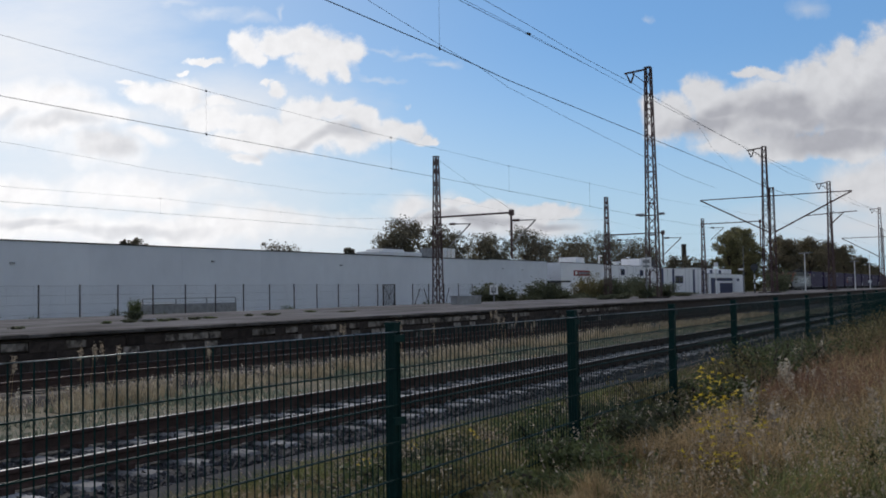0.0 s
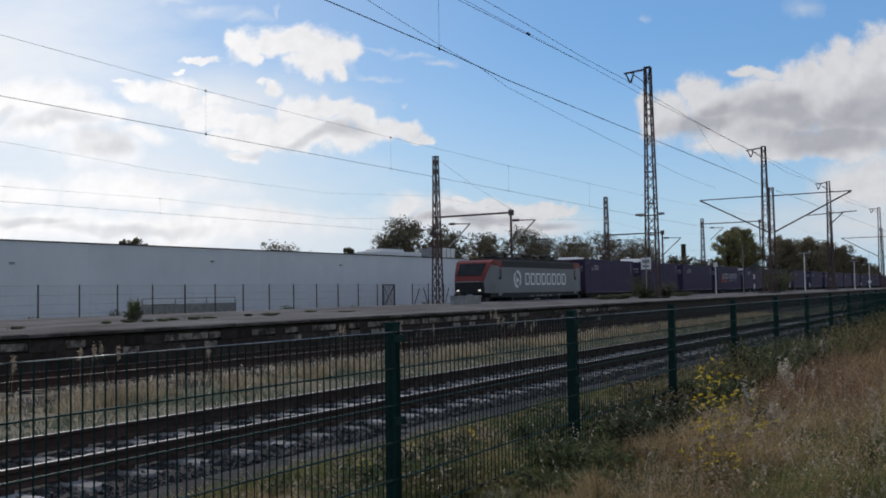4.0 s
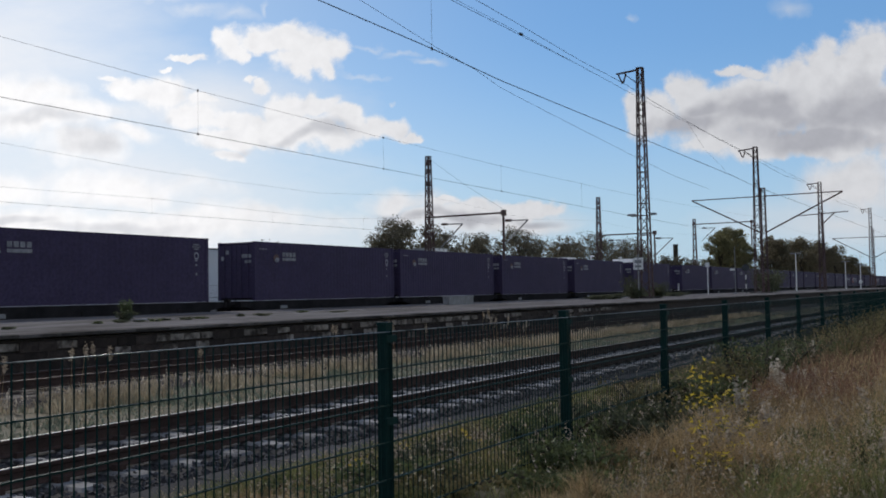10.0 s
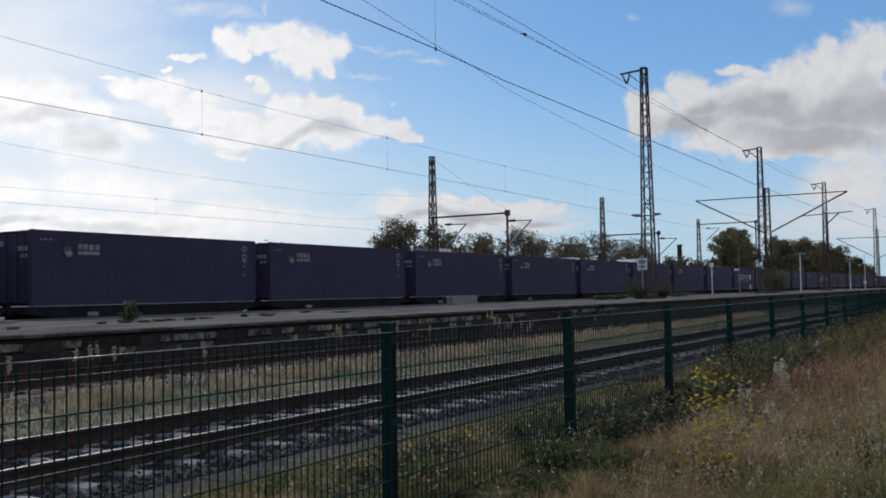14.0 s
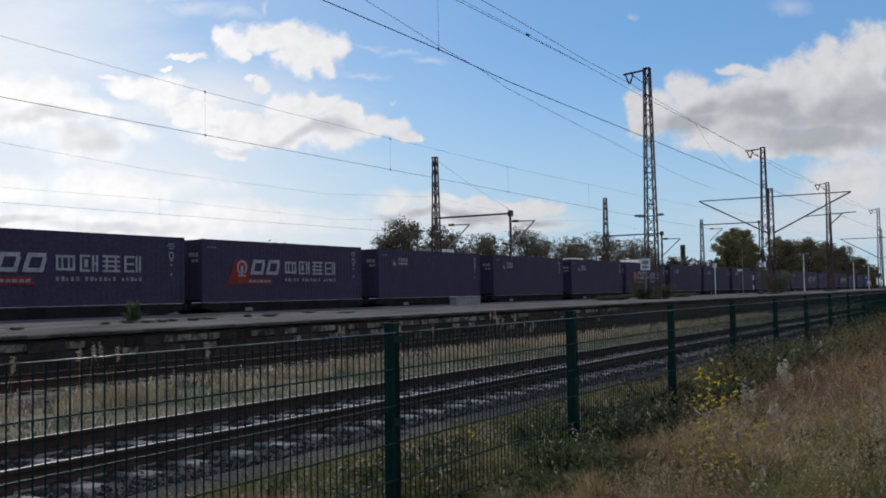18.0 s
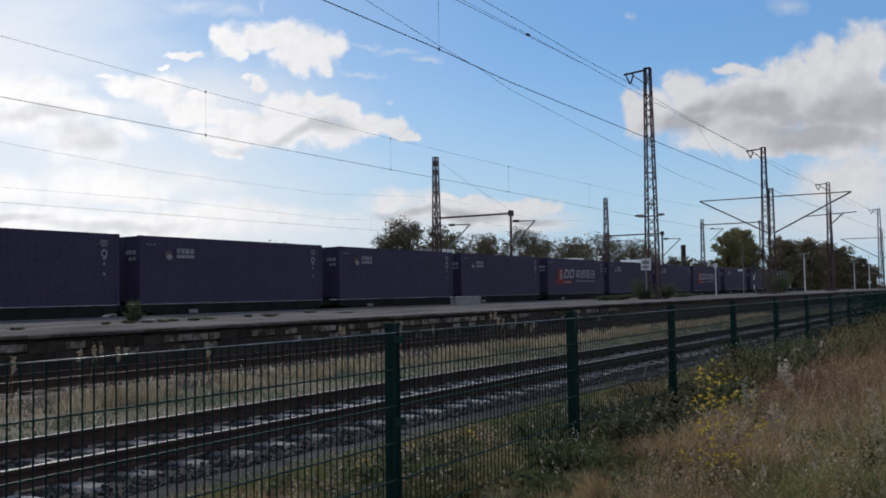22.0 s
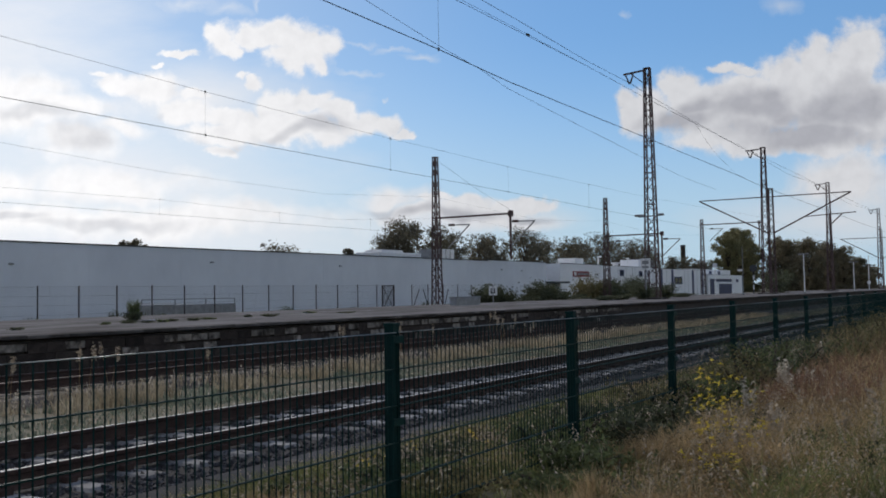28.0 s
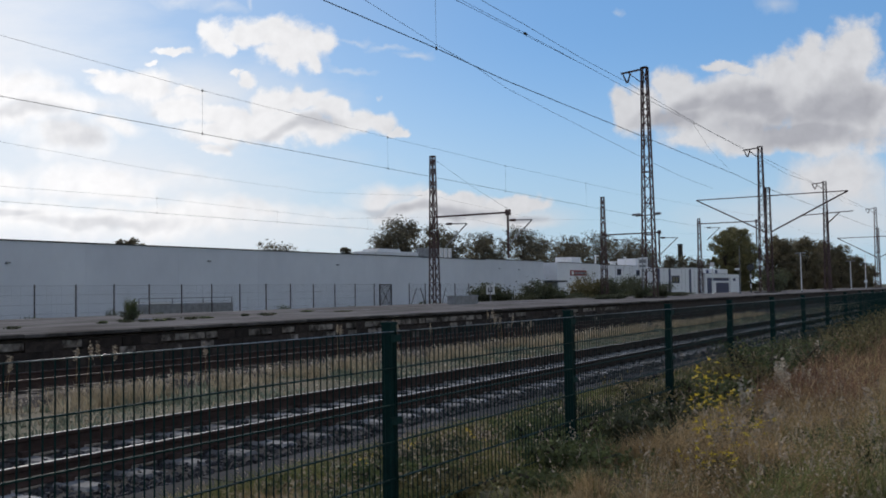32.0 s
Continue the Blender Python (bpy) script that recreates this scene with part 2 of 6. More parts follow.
def part(name, mesh, mat, parent=None, label="", smooth=False, at=(0, 0, 0)):
    me = mesh if isinstance(mesh, bpy.types.Mesh) else mesh.data(name, mat)
    if smooth:
        me.shade_smooth()
    ob = new(name, me)
    ob.parent = parent
    ob.location = at
    if label:
        ob["label"] = label
    return ob


def thing(name, at, label, category, group="", kind=""):
    ob = new(name)
    ob.location = at
    return tagged(ob, label, category, group, kind)


def cloud_of(name, mat, verts, nper):
    """One mesh of many separate polygons with nper corners each."""
    verts = np.asarray(verts, dtype=np.float32).reshape(-1, 3)
    k = len(verts) // nper
    me = bpy.data.meshes.new(name)
    me.vertices.add(len(verts))
    me.vertices.foreach_set("co", verts.ravel())
    me.loops.add(len(verts))
    me.loops.foreach_set("vertex_index", np.arange(len(verts), dtype=np.int32))
    me.polygons.add(k)
    me.polygons.foreach_set("loop_start", np.arange(0, len(verts), nper, dtype=np.int32))
    me.update(calc_edges=True)
    me.materials.append(mat)
    return me


# ---- ground ----
def ground_z(y):
    ys = [-4000, -30, -6, 0, 2.9, 3.6, 4.6, 5.6, 5.9, 17, 31, 36, 43, 60, 4000]
    zs = [0.6, 0.6, 0.4, 0.08, 0.16, 0.1, -0.1, -0.2, -0.34, -0.36, -0.36, -0.25, 0.0, 0.0, 0.0]
    return float(np.interp(y, ys, zs))


def build_ground():
    xs = sorted(set([-4000, -1000, -200, -60] + list(np.arange(-30, 60, 0.9)) + list(np.arange(60, 240, 6)) + [300, 400, 600, 1000, 2000, 4500]))
    ys = sorted(set([-4000, -1000, -200, -60, -30, -15] + list(np.arange(-8, 18, 0.45)) + [20, 25, 31, 33, 36, 40, 43, 50, 60, 80, 120, 200, 500, 1200, 4500]))
    v, f = [], []
    for x in xs:
        for y in ys:
            near = -40 < x < 80 and -9 < y < 17.5
            dz = 0.09 * noise.noise((x * 0.6, y * 0.6, 0.3)) * (1 if y < 5 or 10.5 < y < 14 else 0.25) if near else 0
            v.append((x, y, ground_z(y) + dz))
    n = len(ys)
    for i in range(len(xs) - 1):
        for j in range(n - 1):
            f.append((i * n + j, (i + 1) * n + j, (i + 1) * n + j + 1, i * n + j + 1))
    m = Mesh()
    m.v, m.f = v, f
    tagged(part("ground", m, M_GROUND, smooth=True), "bare soil and dry grass beside the railway lines", "ground", kind="structure")


build_ground()


# ---- tracks ----
def rail_profile(top):
    w = 0.034
    return [(-0.07, -0.172), (0.07, -0.172), (0.07, -0.16), (0.012, -0.14), (0.012, -0.05), (w, -0.035), (w, -0.009), (w * 0.72, -0.001)] if not top else [(-w * 0.62, -0.002), (w * 0.62, -0.002), (w * 0.54, 0.0015), (-w * 0.54, 0.0015)]


def rail(name, y, x0, x1, mat_top, parent):
    half = rail_profile(False)
    prof = half + [(-a, b) for a, b in reversed(half[2:])]
    for nm, pr, mt in (("rail_body", prof, M_RAILSIDE), ("rail_head", rail_profile(True), mat_top)):
        m = Mesh()
        n = len(pr)
        xs = [x0, x1]
        for x in xs:
            m.v += [(x, y + a, b) for a, b in pr]
        m.f += [(k, (k + 1) % n, n + (k + 1) % n, n + k) for k in range(n)]
        part(nm, m, mt, parent)


def track(yc, x0, x1, old, label, sleepers):
    t = thing("railway_track", (0, 0, 0), label, "railway track", kind="structure")
    bed = Mesh()
    prof = [(yc - 2.3, -0.5), (yc - 1.6, -0.215), (yc + 1.6, -0.215), (yc + 2.3, -0.5)]
    xs = [x0 + (x1 - x0) * i / 60 for i in range(61)]
    for x in xs:
        bed.v += [(x, y, z) for y, z in prof]
    for i in range(60):
        bed.f += [(i * 4 + k, i * 4 + 4 + k, i * 4 + 5 + k, i * 4 + 1 + k) for k in range(3)]
    part("ballast_bed", bed, M_BROWNBED if old else M_BALLAST, t)
    for s in (-1, 1):
        rail("rail", yc + s * 0.7525, x0, x1, M_OLDRAILTOP if old else M_RAILTOP, t)
    sm = Mesh().chamfer(-0.13, -1.3, -0.36, 0.13, 1.3, -0.185 if not old else -0.195, 0.03).data("sleeper", M_OLDSLEEPER if old else M_SLEEPER)
    clip = Mesh()
    for s in (-1, 1):
        for q in (-1, 1):
            clip.box(-0.06, s * 0.7525 + q * 0.11 - 0.035, -0.186, 0.06, s * 0.7525 + q * 0.11 + 0.035, -0.13)
    cm = clip.data("rail_clip", M_RAILSIDE)
    for i in range(sleepers[2]):
        x = sleepers[0] + i * sleepers[1]
        o = part("sleeper", sm, None, t, at=(x, yc, 0))
        if not old and x < 34:
            part("rail_clip", cm, None, o)
    return t


track(8.16, -60, 900, False, "railway track with shiny rails and pale concrete sleepers", (-4.0, 0.63, 130))
track(15.9, -60, 900, True, "disused railway track with rusty rails beside the platform", (-2.0, 0.65, 90))
main_line = track(32.61, -60, 900, False, "main line track behind the platform", (-10.0, 0.63, 60))
TURN = 0.0115          # the main line bears away from the platform by this slope
main_line.matrix_world = Matrix.Translation((35, 32.61, 0)) @ Matrix.Rotation(math.atan(TURN), 4, "Z") @ Matrix.Translation((-35, -32.61, 0))


def stones(name, x0, x1, bands, count, size, z, label):
    rng = np.random.RandomState(5)
    base = np.array([(1, 0, 0), (-1, 0, 0), (0, 1, 0), (0, -1, 0), (0, 0, 1), (0, 0, -1)], float)
    faces = np.array([(0, 2, 4), (2, 1, 4), (1, 3, 4), (3, 0, 4), (2, 0, 5), (1, 2, 5), (3, 1, 5), (0, 3, 5)])
    vs, fs, k = [], [], 0
    for _ in range(count):
        b = bands[rng.randint(len(bands))]
        x = x0 + (x1 - x0) * rng.rand() ** 1.6
        y = rng.uniform(*b)
        r = size * rng.uniform(0.6, 1.3)
        a = rng.normal(size=(3, 3))
        qm, _r = np.linalg.qr(a)
        p = (base * rng.uniform(0.6, 1.2, (6, 1)) * r) @ qm + (x, y, z + rng.uniform(-0.02, 0.03))
        vs.append(p)
        fs.append(faces + k)
        k += 6
    m = Mesh()
    m.v = [tuple(p) for p in np.concatenate(vs)]
    m.f = [tuple(int(i) for i in q) for q in np.concatenate(fs)]
    tagged(part(name, m, M_STONE), label, "ballast", kind="stuff")


stones("ballast_stones", 1.5, 40, [(6.55, 7.3), (7.55, 8.75), (7.55, 8.75), (9.05, 9.9), (6.2, 6.6)], 26000, 0.029, -0.218, "loose grey crushed stone between the sleepers")

# ---- cable trough ----
trough = thing("cable_trough", (0, 0, 0), "grey concrete cable trough with lids beside the track", "cable trough", kind="structure")
lid = Mesh().chamfer(-0.495, -0.26, -0.4, 0.495, 0.26, -0.165, 0.02).data("lid", M_TROUGH)
for i in range(36):
    o = part("lid", lid, None, trough, at=(0.5 + i, 5.99 + random.uniform(-0.012, 0.012), random.uniform(-0.012, 0.012)))
    o.rotation_euler.z = random.uniform(-0.012, 0.012)

# ---- platform ----
PZ, PY0, PY1, PX0, PX1 = 0.705, 17.5, 31.0, -30.0, 212.0
plat = thing("platform", (0, 0, 0), "old low railway platform of grey asphalt with weeds", "platform", kind="structure")
m = Mesh().box(PX0, PY0 + 0.45, -0.5, PX1, PY1, PZ)
m.add([(PX1, PY0 + 0.45, PZ), (PX1, PY1, PZ), (PX1 + 12, PY1, -0.3), (PX1 + 12, PY0 + 0.45, -0.3), (PX1, PY0 + 0.45, -0.5), (PX1 + 12, PY0 + 0.45, -0.5)], [(0, 3, 2, 1), (0, 4, 5, 3)])
part("asphalt", m, M_ASPHALT, plat)
random.seed(3)
cop = [Mesh().chamfer(0.004, 0, 0.045, w - 0.004, 0.53, 0.11, 0.012).data("coping_slab", M_COPING) for w in (1.0,)]
for i in range(int(PX1 - PX0)):
    part("coping_slab", cop[0], None, plat, at=(PX0 + i, PY0 - 0.09 + random.uniform(-0.01, 0.01), PZ - 0.105 + random.uniform(-0.006, 0.004)))
part("wall_core", Mesh().box(PX0, PY0 + 0.14, -0.5, PX1, PY0 + 0.44, PZ - 0.112), M_PLATWALL, plat)
blk = [Mesh().box(0.004, 0, 0.004, w - 0.004, 0.13, 0.219).data("block", M_PLATWALL) for w in (0.52, 0.62, 0.45)]
pale = [Mesh().box(0.008, 0, 0.05, w - 0.008, 0.13, 0.205).data("block", M_PALEBLOCK) for w in (0.52, 0.62, 0.45)]
for row in range(4):
    x = 6.0 + 0.3 * (row % 2)
    while x < 46:
        k = random.randrange(3)
        part("block", pale[k] if random.random() < (0.55 if row == 3 else 0.12 if row == 2 else 0.03) else blk[k], None, plat, at=(x, PY0 + 0.02 + random.uniform(-0.012, 0.012), -0.34 + row * 0.222))
        x += (0.52, 0.62, 0.45)[k]

# ---- near fence ----
def fence_y(x):
    return 2.92 + 0.0111 * x


FZ, FB = 1.238, 0.2
fence = thing("mesh_fence", (0, 0, 0), "dark green welded wire mesh fence with steel posts", "fence")
post = Mesh().box(-0.03, -0.03, -0.25, 0.03, 0.03, 1.075).box(-0.034, -0.034, 1.075, 0.034, 0.034, 1.09).data("post", M_FENCE)
clipm = Mesh().box(-0.05, -0.045, -0.02, 0.05, -0.028, 0.02).data("clamp", M_FENCE)


def panel_mesh(step, wire):
    g = Mesh()
    for i in range(int(2.5 / step) + 1):
        x = 0.01 + i * step
        g.beam((x, 0.0, 0.0), (x, 0.0, 1.035), wire)
    for k in range(5):
        for s in (-1, 1):
            g.beam((0, s * 0.0065, 0.01 + k * 0.2 + 0.02), (2.5, s * 0.0065, 0.01 + k * 0.2 + 0.02), 0.0065)
    return g.data("mesh_panel", M_FENCE)


fine = panel_mesh(0.05, 0.0048)
# top wires are set apart to carry the painted glint along the fence
top_wire = Mesh().tube([(0, -0.0065, 1.03), (2.5, -0.0065, 1.03)], 0.0023, 8).tube([(0, 0.0065, 1.03), (2.5, 0.0065, 1.03)], 0.002, 8).data("top_wire", M_GLINTWIRE)
top_wire.shade_smooth()
slope = math.atan(0.0111)
for i in range(-4, 34):
    x = 4.27 + 2.52 * i
    p = part("post", post, None, fence, at=(x, fence_y(x), FB))
    p.rotation_euler = (random.uniform(-0.01, 0.01), random.uniform(-0.008, 0.008), slope)
    for z in (0.1, 0.55, 1.0):
        part("clamp", clipm, None, p, at=(0, 0, z))
    o = part("mesh_panel", fine, None, fence, at=(x + 0.012, fence_y(x) - 0.038, FB + 0.008))
    o.rotation_euler = (0, 0, slope)
    part("top_wire", top_wire, None, o, "top wire in paler metal that stands for the sun's glint" if i == 0 else "")

# ---- far side: wire fence before the hall ----
yard = thing("yard_fence", (0, 0, 0), "thin wire fence on rusty posts before the white hall", "fence")
YF = 43.0
pm = Mesh().box(-0.026, -0.026, -0.2, 0.026, 0.026, 2.12).box(-0.034, -0.034, 2.12, 0.034, 0.034, 2.14).data("post", M_POSTBROWN)
net = Mesh()
for k in range(5):
    net.tube([(0, 0, 0.12 + k * 0.49), (2.49, 0, 0.12 + k * 0.49)], 0.006, 4)
for k in range(25):
    net.beam((k * 0.1, 0, 0.1), (k * 0.1, 0, 2.08), 0.003)
net = net.data("wire_net", M_GALV)
x = 30.22 - 2.495 * 8
while x < 78:
    if not 61.5 < x < 63:
        part("post", pm, None, yard, at=(x, YF, 0))
        part("wire_net", net, None, yard, at=(x, YF, 0))
    x += 2.49
for x, lean in ((65.0, 1.1), (67.6, -0.9), (70.0, 0.8)):
    part("strut", Mesh().beam((x, YF - 0.05, 0), (x + lean, YF - 0.05, 1.75), 0.05), M_POSTBROWN, yard)
gate = thing("yard_gate", (60.6, YF - 0.15, 0), "dark steel gate with cross bracing in the wire fence", "gate")
for a, b in (((0, 0, 0.05), (0, 0, 2.1)), ((1.6, 0, 0.05), (1.6, 0, 2.1)), ((0, 0, 2.05), (1.6, 0, 2.05)), ((0, 0, 0.15), (1.6, 0, 0.15))):
    part("frame_bar", Mesh().beam(a, b, 0.08), M_POSTBROWN, gate)
for a, b in (((0, 0, 0.15), (1.6, 0, 2.05)), ((0, 0, 2.05), (1.6, 0, 0.15))):
    part("brace", Mesh().beam(a, b, 0.035), M_POSTBROWN, gate)
gn = Mesh()
for k in range(1, 20):
    gn.beam((k * 0.08, 0.02, 0.15), (k * 0.08, 0.02, 2.05), 0.012)
part("infill", gn, M_POSTBROWN, gate)

# ---- white hall ----
HY = 55.5
hall = thing("white_hall", (0, 0, 0), "long low white rendered hall with a flat roof", "building")
part("wall", Mesh().box(-40, HY, -0.3, 101, HY + 40, 5.2), M_WALL, hall)
part("wall", Mesh().box(101, HY, -0.3, 117.6, HY + 40, 5.3), M_WALL, hall)
part("roof_edge", Mesh().box(-40, HY - 0.06, 5.2, 100.95, HY + 40, 5.29), M_CAP, hall)
part("roof_edge", Mesh().box(100.98, HY - 0.06, 5.3, 117.7, HY + 40, 5.38), M_CAP, hall)
seam = Mesh().box(-0.015, -0.012, 0, 0.015, 0.02, 5.2).data("wall_joint", M_WALL)
for x in (43.0, 51.5, 60.5, 69.0, 78.0, 87.0, 96.0, 106.0):
    part("wall_joint", seam, None, hall, at=(x, HY, 0))
lamp = Mesh().chamfer(-0.16, -0.14, -0.06, 0.16, 0, 0.05, 0.03).data("wall_lamp", M_GALV)
for x, z in ((37.0, 3.78), (54.7, 4.2), (71.5, 4.15), (104.5, 4.2), (110.0, 4.1)):
    part("wall_lamp", lamp, None, hall, at=(x, HY, z))
unit = thing("roof_ventilator", (80, HY + 1.5, 5.29), "white ventilation unit on the flat roof", "roof unit")
part("housing", Mesh().chamfer(0, 0, 0, 8.2, 3, 0.55, 0.08), M_WHITE, unit)
part("lid", Mesh().chamfer(1.2, 0.4, 0.55, 5.2, 2.6, 0.82, 0.06), M_WHITE, unit)
part("base_strip", Mesh().box(-0.1, -0.03, 0, 8.3, -0.005, 0.12), M_GALV, unit)
unit = thing("roof_chimneys", (90.5, HY + 1.5, 5.29), "row of upright metal flues on the flat roof", "roof unit")
part("housing", Mesh().box(0, 0, 0, 1.9, 1.8, 1.15), M_GALV, unit)
for k in range(4):
    part("flue", Mesh().tube([(2.5 + k * 0.95, 0.5, 0), (2.5 + k * 0.95, 0.5, 1.25)], 0.22, 10), M_WHITE, unit)

annex = thing("office_annex", (0, 0, 0), "white flat-roofed annex with a small red sign", "building")
part("wall", Mesh().box(117.7, HY + 3.5, -0.3, 123, HY + 30, 5.28), M_WALL2, annex)
part("wall", Mesh().box(122.8, HY + 0.3, -0.3, 138.2, HY + 30, 5.3), M_WALL2, annex)
part("roof_box", Mesh().box(132.5, HY + 2.2, 5.3, 135.8, HY + 5, 6.35), M_WHITE, annex)
part("canopy", Mesh().box(117.7, HY - 1.2, 2.45, 122.9, HY + 3.4, 2.7), M_CAP, annex)
part("sign_panel", Mesh().box(127.3, HY + 0.2, 3.45, 133.2, HY + 0.3, 4.25), M_REDSIGN, annex, "small red sign panel with a white emblem")
part("sign_mark", Mesh().box(127.6, HY + 0.16, 3.6, 128.4, HY + 0.2, 4.1), M_WHITE, annex)
for k in range(4):
    part("sign_bar", Mesh().box(128.9 + k * 1.05, HY + 0.16, 3.66, 129.7 + k * 1.05, HY + 0.2, 4.02), M_DIMWHITE, annex)
part("roof_edge", Mesh().box(122.75, HY + 0.24, 5.3, 138.25, HY + 0.34, 5.38), M_CAP, annex)

works = thing("workshop_hall", (0, 0, 0), "white metal-clad workshop with dark blue stripes", "building")
part("wall", Mesh().box(138.2, HY + 1, -0.3, 164.2, HY + 30, 5.28), M_WALL2, works)
part("wall", Mesh().box(164.2, HY, -0.3, 195.0, HY + 30, 5.08), M_WALL2, works)
part("roof_box", Mesh().box(161.6, HY + 2.5, 5.28, 167.4, HY + 6, 6.75), M_WALL2, works)
part("roof_box", Mesh().box(167.6, HY + 2.5, 5.08, 169.8, HY + 5, 6.75), M_CAP, works)
for x, arm in ((142.6, 1.0), (156.2, -0.9)):
    post = part("roof_post", Mesh().tube([(x, HY + 2.5, 5.2), (x, HY + 2.5, 6.8)], 0.11, 8), M_WHITE, works)
    part("arm", Mesh().box(min(x, x + arm), HY + 2.4, 6.72, max(x, x + arm) + 0.25, HY + 2.6, 6.9), M_WHITE, post)
part("roof_vent", Mesh().tube([(150.2, HY + 2.5, 5.2), (150.2, HY + 2.5, 5.8)], 0.5, 10).tube([(150.2, HY + 2.5, 5.8), (150.2, HY + 2.5, 6.0)], 0.75, 10), M_WHITE, works)
for x, w in ((165.9, 1.1), (172.2, 1.2), (185.1, 1.3), (191.8, 1.2)):
    part("blue_stripe", Mesh().box(x, HY - 0.04, 0, x + w, HY - 0.003, 5.0), M_NAVY, works)
part("blue_stripe", Mesh().box(138.3, HY + 0.96, 0, 139.3, HY + 0.997, 4.4), M_NAVY, works)
for x in (139.8, 143.6, 147.4, 151.2, 154.2, 155.4, 160.4):
    part("panel_joint", Mesh().box(x, HY + 0.98, 0, x + 0.07, HY + 0.997, 5.25), M_GALV, works)
for x in (169.4, 180.2, 182.6, 188.6):
    part("panel_joint", Mesh().box(x, HY - 0.02, 0, x + 0.07, HY - 0.003, 5.05), M_GALV, works)
for x0, x1, z0, z1, y in ((174.1, 178.4, 2.45, 3.5, HY), (148.4, 149.7, 3.85, 4.5, HY + 1), (157.6, 158.8, 3.8, 4.4, HY + 1)):
    w = part("window", Mesh().box(x0, y - 0.03, z0, x1, y - 0.004, z1), M_GLASS, works)
    for a, b, c, d in ((x0 - 0.2, x1 + 0.2, z0 - 0.2, z0), (x0 - 0.2, x1 + 0.2, z1, z1 + 0.2), (x0 - 0.2, x0, z0, z1), (x1, x1 + 0.2, z0, z1), ((x0 + x1) / 2 - 0.08, (x0 + x1) / 2 + 0.08, z0, z1)):
        part("frame", Mesh().box(a, y - 0.09, c, b, y - 0.005, d), M_NAVY, w)
part("roof_edge", Mesh().box(164.2, HY - 0.05, 5.08, 195.0, HY + 0.2, 5.15), M_CAP, works)
part("roof_edge", Mesh().box(138.3, HY + 0.95, 5.28, 164.1, HY + 1.2, 5.34), M_CAP, works)
garage = thing("garage_building", (0, 0, 0), "small white building with a dark blue garage door", "building")
part("wall", Mesh().box(195.2, HY - 0.2, -0.3, 222.3, HY + 20, 4.15), M_WALL2, garage)
part("wall", Mesh().box(198, HY + 4, 4.15, 230, HY + 14, 5.6), M_WALL2, garage)
part("pillar", Mesh().box(194.9, HY - 0.5, -0.3, 196.1, HY - 0.2, 4.2), M_WALL2, garage)
part("pillar", Mesh().box(214.9, HY - 0.5, -0.3, 222.6, HY - 0.2, 4.2), M_WALL2, garage)
part("lintel", Mesh().box(196.1, HY - 0.5, 3.4, 214.9, HY - 0.2, 4.2), M_WALL2, garage)
part("roof_edge", Mesh().box(194.8, HY - 0.56, 4.2, 222.7, HY + 2.5, 4.27), M_CAP, garage)
part("garage_door", Mesh().box(204.0, HY - 0.26, 0, 214.3, HY - 0.203, 2.3), M_NAVY, garage, "dark blue roller door")
for k in range(5):
    part("door_rib", Mesh().box(204.1, HY - 0.29, 0.35 + k * 0.4, 214.2, HY - 0.261, 0.42 + k * 0.4), M_NAVY, garage)
part("door_head", Mesh().box(196.3, HY - 0.26, 2.75, 214.3, HY - 0.203, 3.35), M_NAVY, garage)
part("side_door", Mesh().box(197.2, HY - 0.26, 0, 200.3, HY - 0.203, 2.74), M_NAVY, garage)
for x in (211.6, 218.8):
    part("window", Mesh().box(x, HY + 3.9, 4.55, x + 1.7, HY + 3.98, 5.3), M_NAVY, garage)
part("wall_sign", Mesh().box(217.2, HY - 0.56, 2.7, 219.2, HY - 0.505, 3.3), M_NAVY, garage)
part("corner_post", Mesh().box(222.7, HY - 0.5, -0.3, 224.0, HY - 0.2, 4.1), M_NAVY, garage)

# ---- masts ----
def lattice(name, x, y, z0, z1, wb, wt, label, rungs=None, yaw=0.0):
    t = thing(name, (x, y, z0), label, "catenary mast", "catenary masts")
    h = z1 - z0
    leg = 0.095 if wb > 0.7 else 0.075

    def corner(i, z):
        w = (wb + (wt - wb) * z / h) / 2
        return Vector((w * (1, 1, -1, -1)[i], w * (1, -1, -1, 1)[i], z))
    for i in range(4):
        part("leg", Mesh().beam(corner(i, 0), corner(i, h), leg), M_STEEL, t)
    n = rungs or max(6, int(h / 0.75))
    br = Mesh()
    for k in range(n):
        a, b = h * k / n, h * (k + 1) / n
        for i in range(4):
            j = (i + 1) % 4
            if k % 2:
                br.beam(corner(i, a), corner(j, b), 0.045)
            else:
                br.beam(corner(j, a), corner(i, b), 0.045)
            if k % 3 == 0:
                br.beam(corner(i, a), corner(j, a), 0.05)
    part("bracing", br, M_STEEL, t)
    part("footing", Mesh().chamfer(-wb, -wb, -0.5, wb, wb, 0.12, 0.05), M_COPING, t)
    part("cap_plate", Mesh().box(-wt / 2 - 0.05, -wt / 2 - 0.05, h, wt / 2 + 0.05, wt / 2 + 0.05, h + 0.06), M_STEEL, t)
    return t


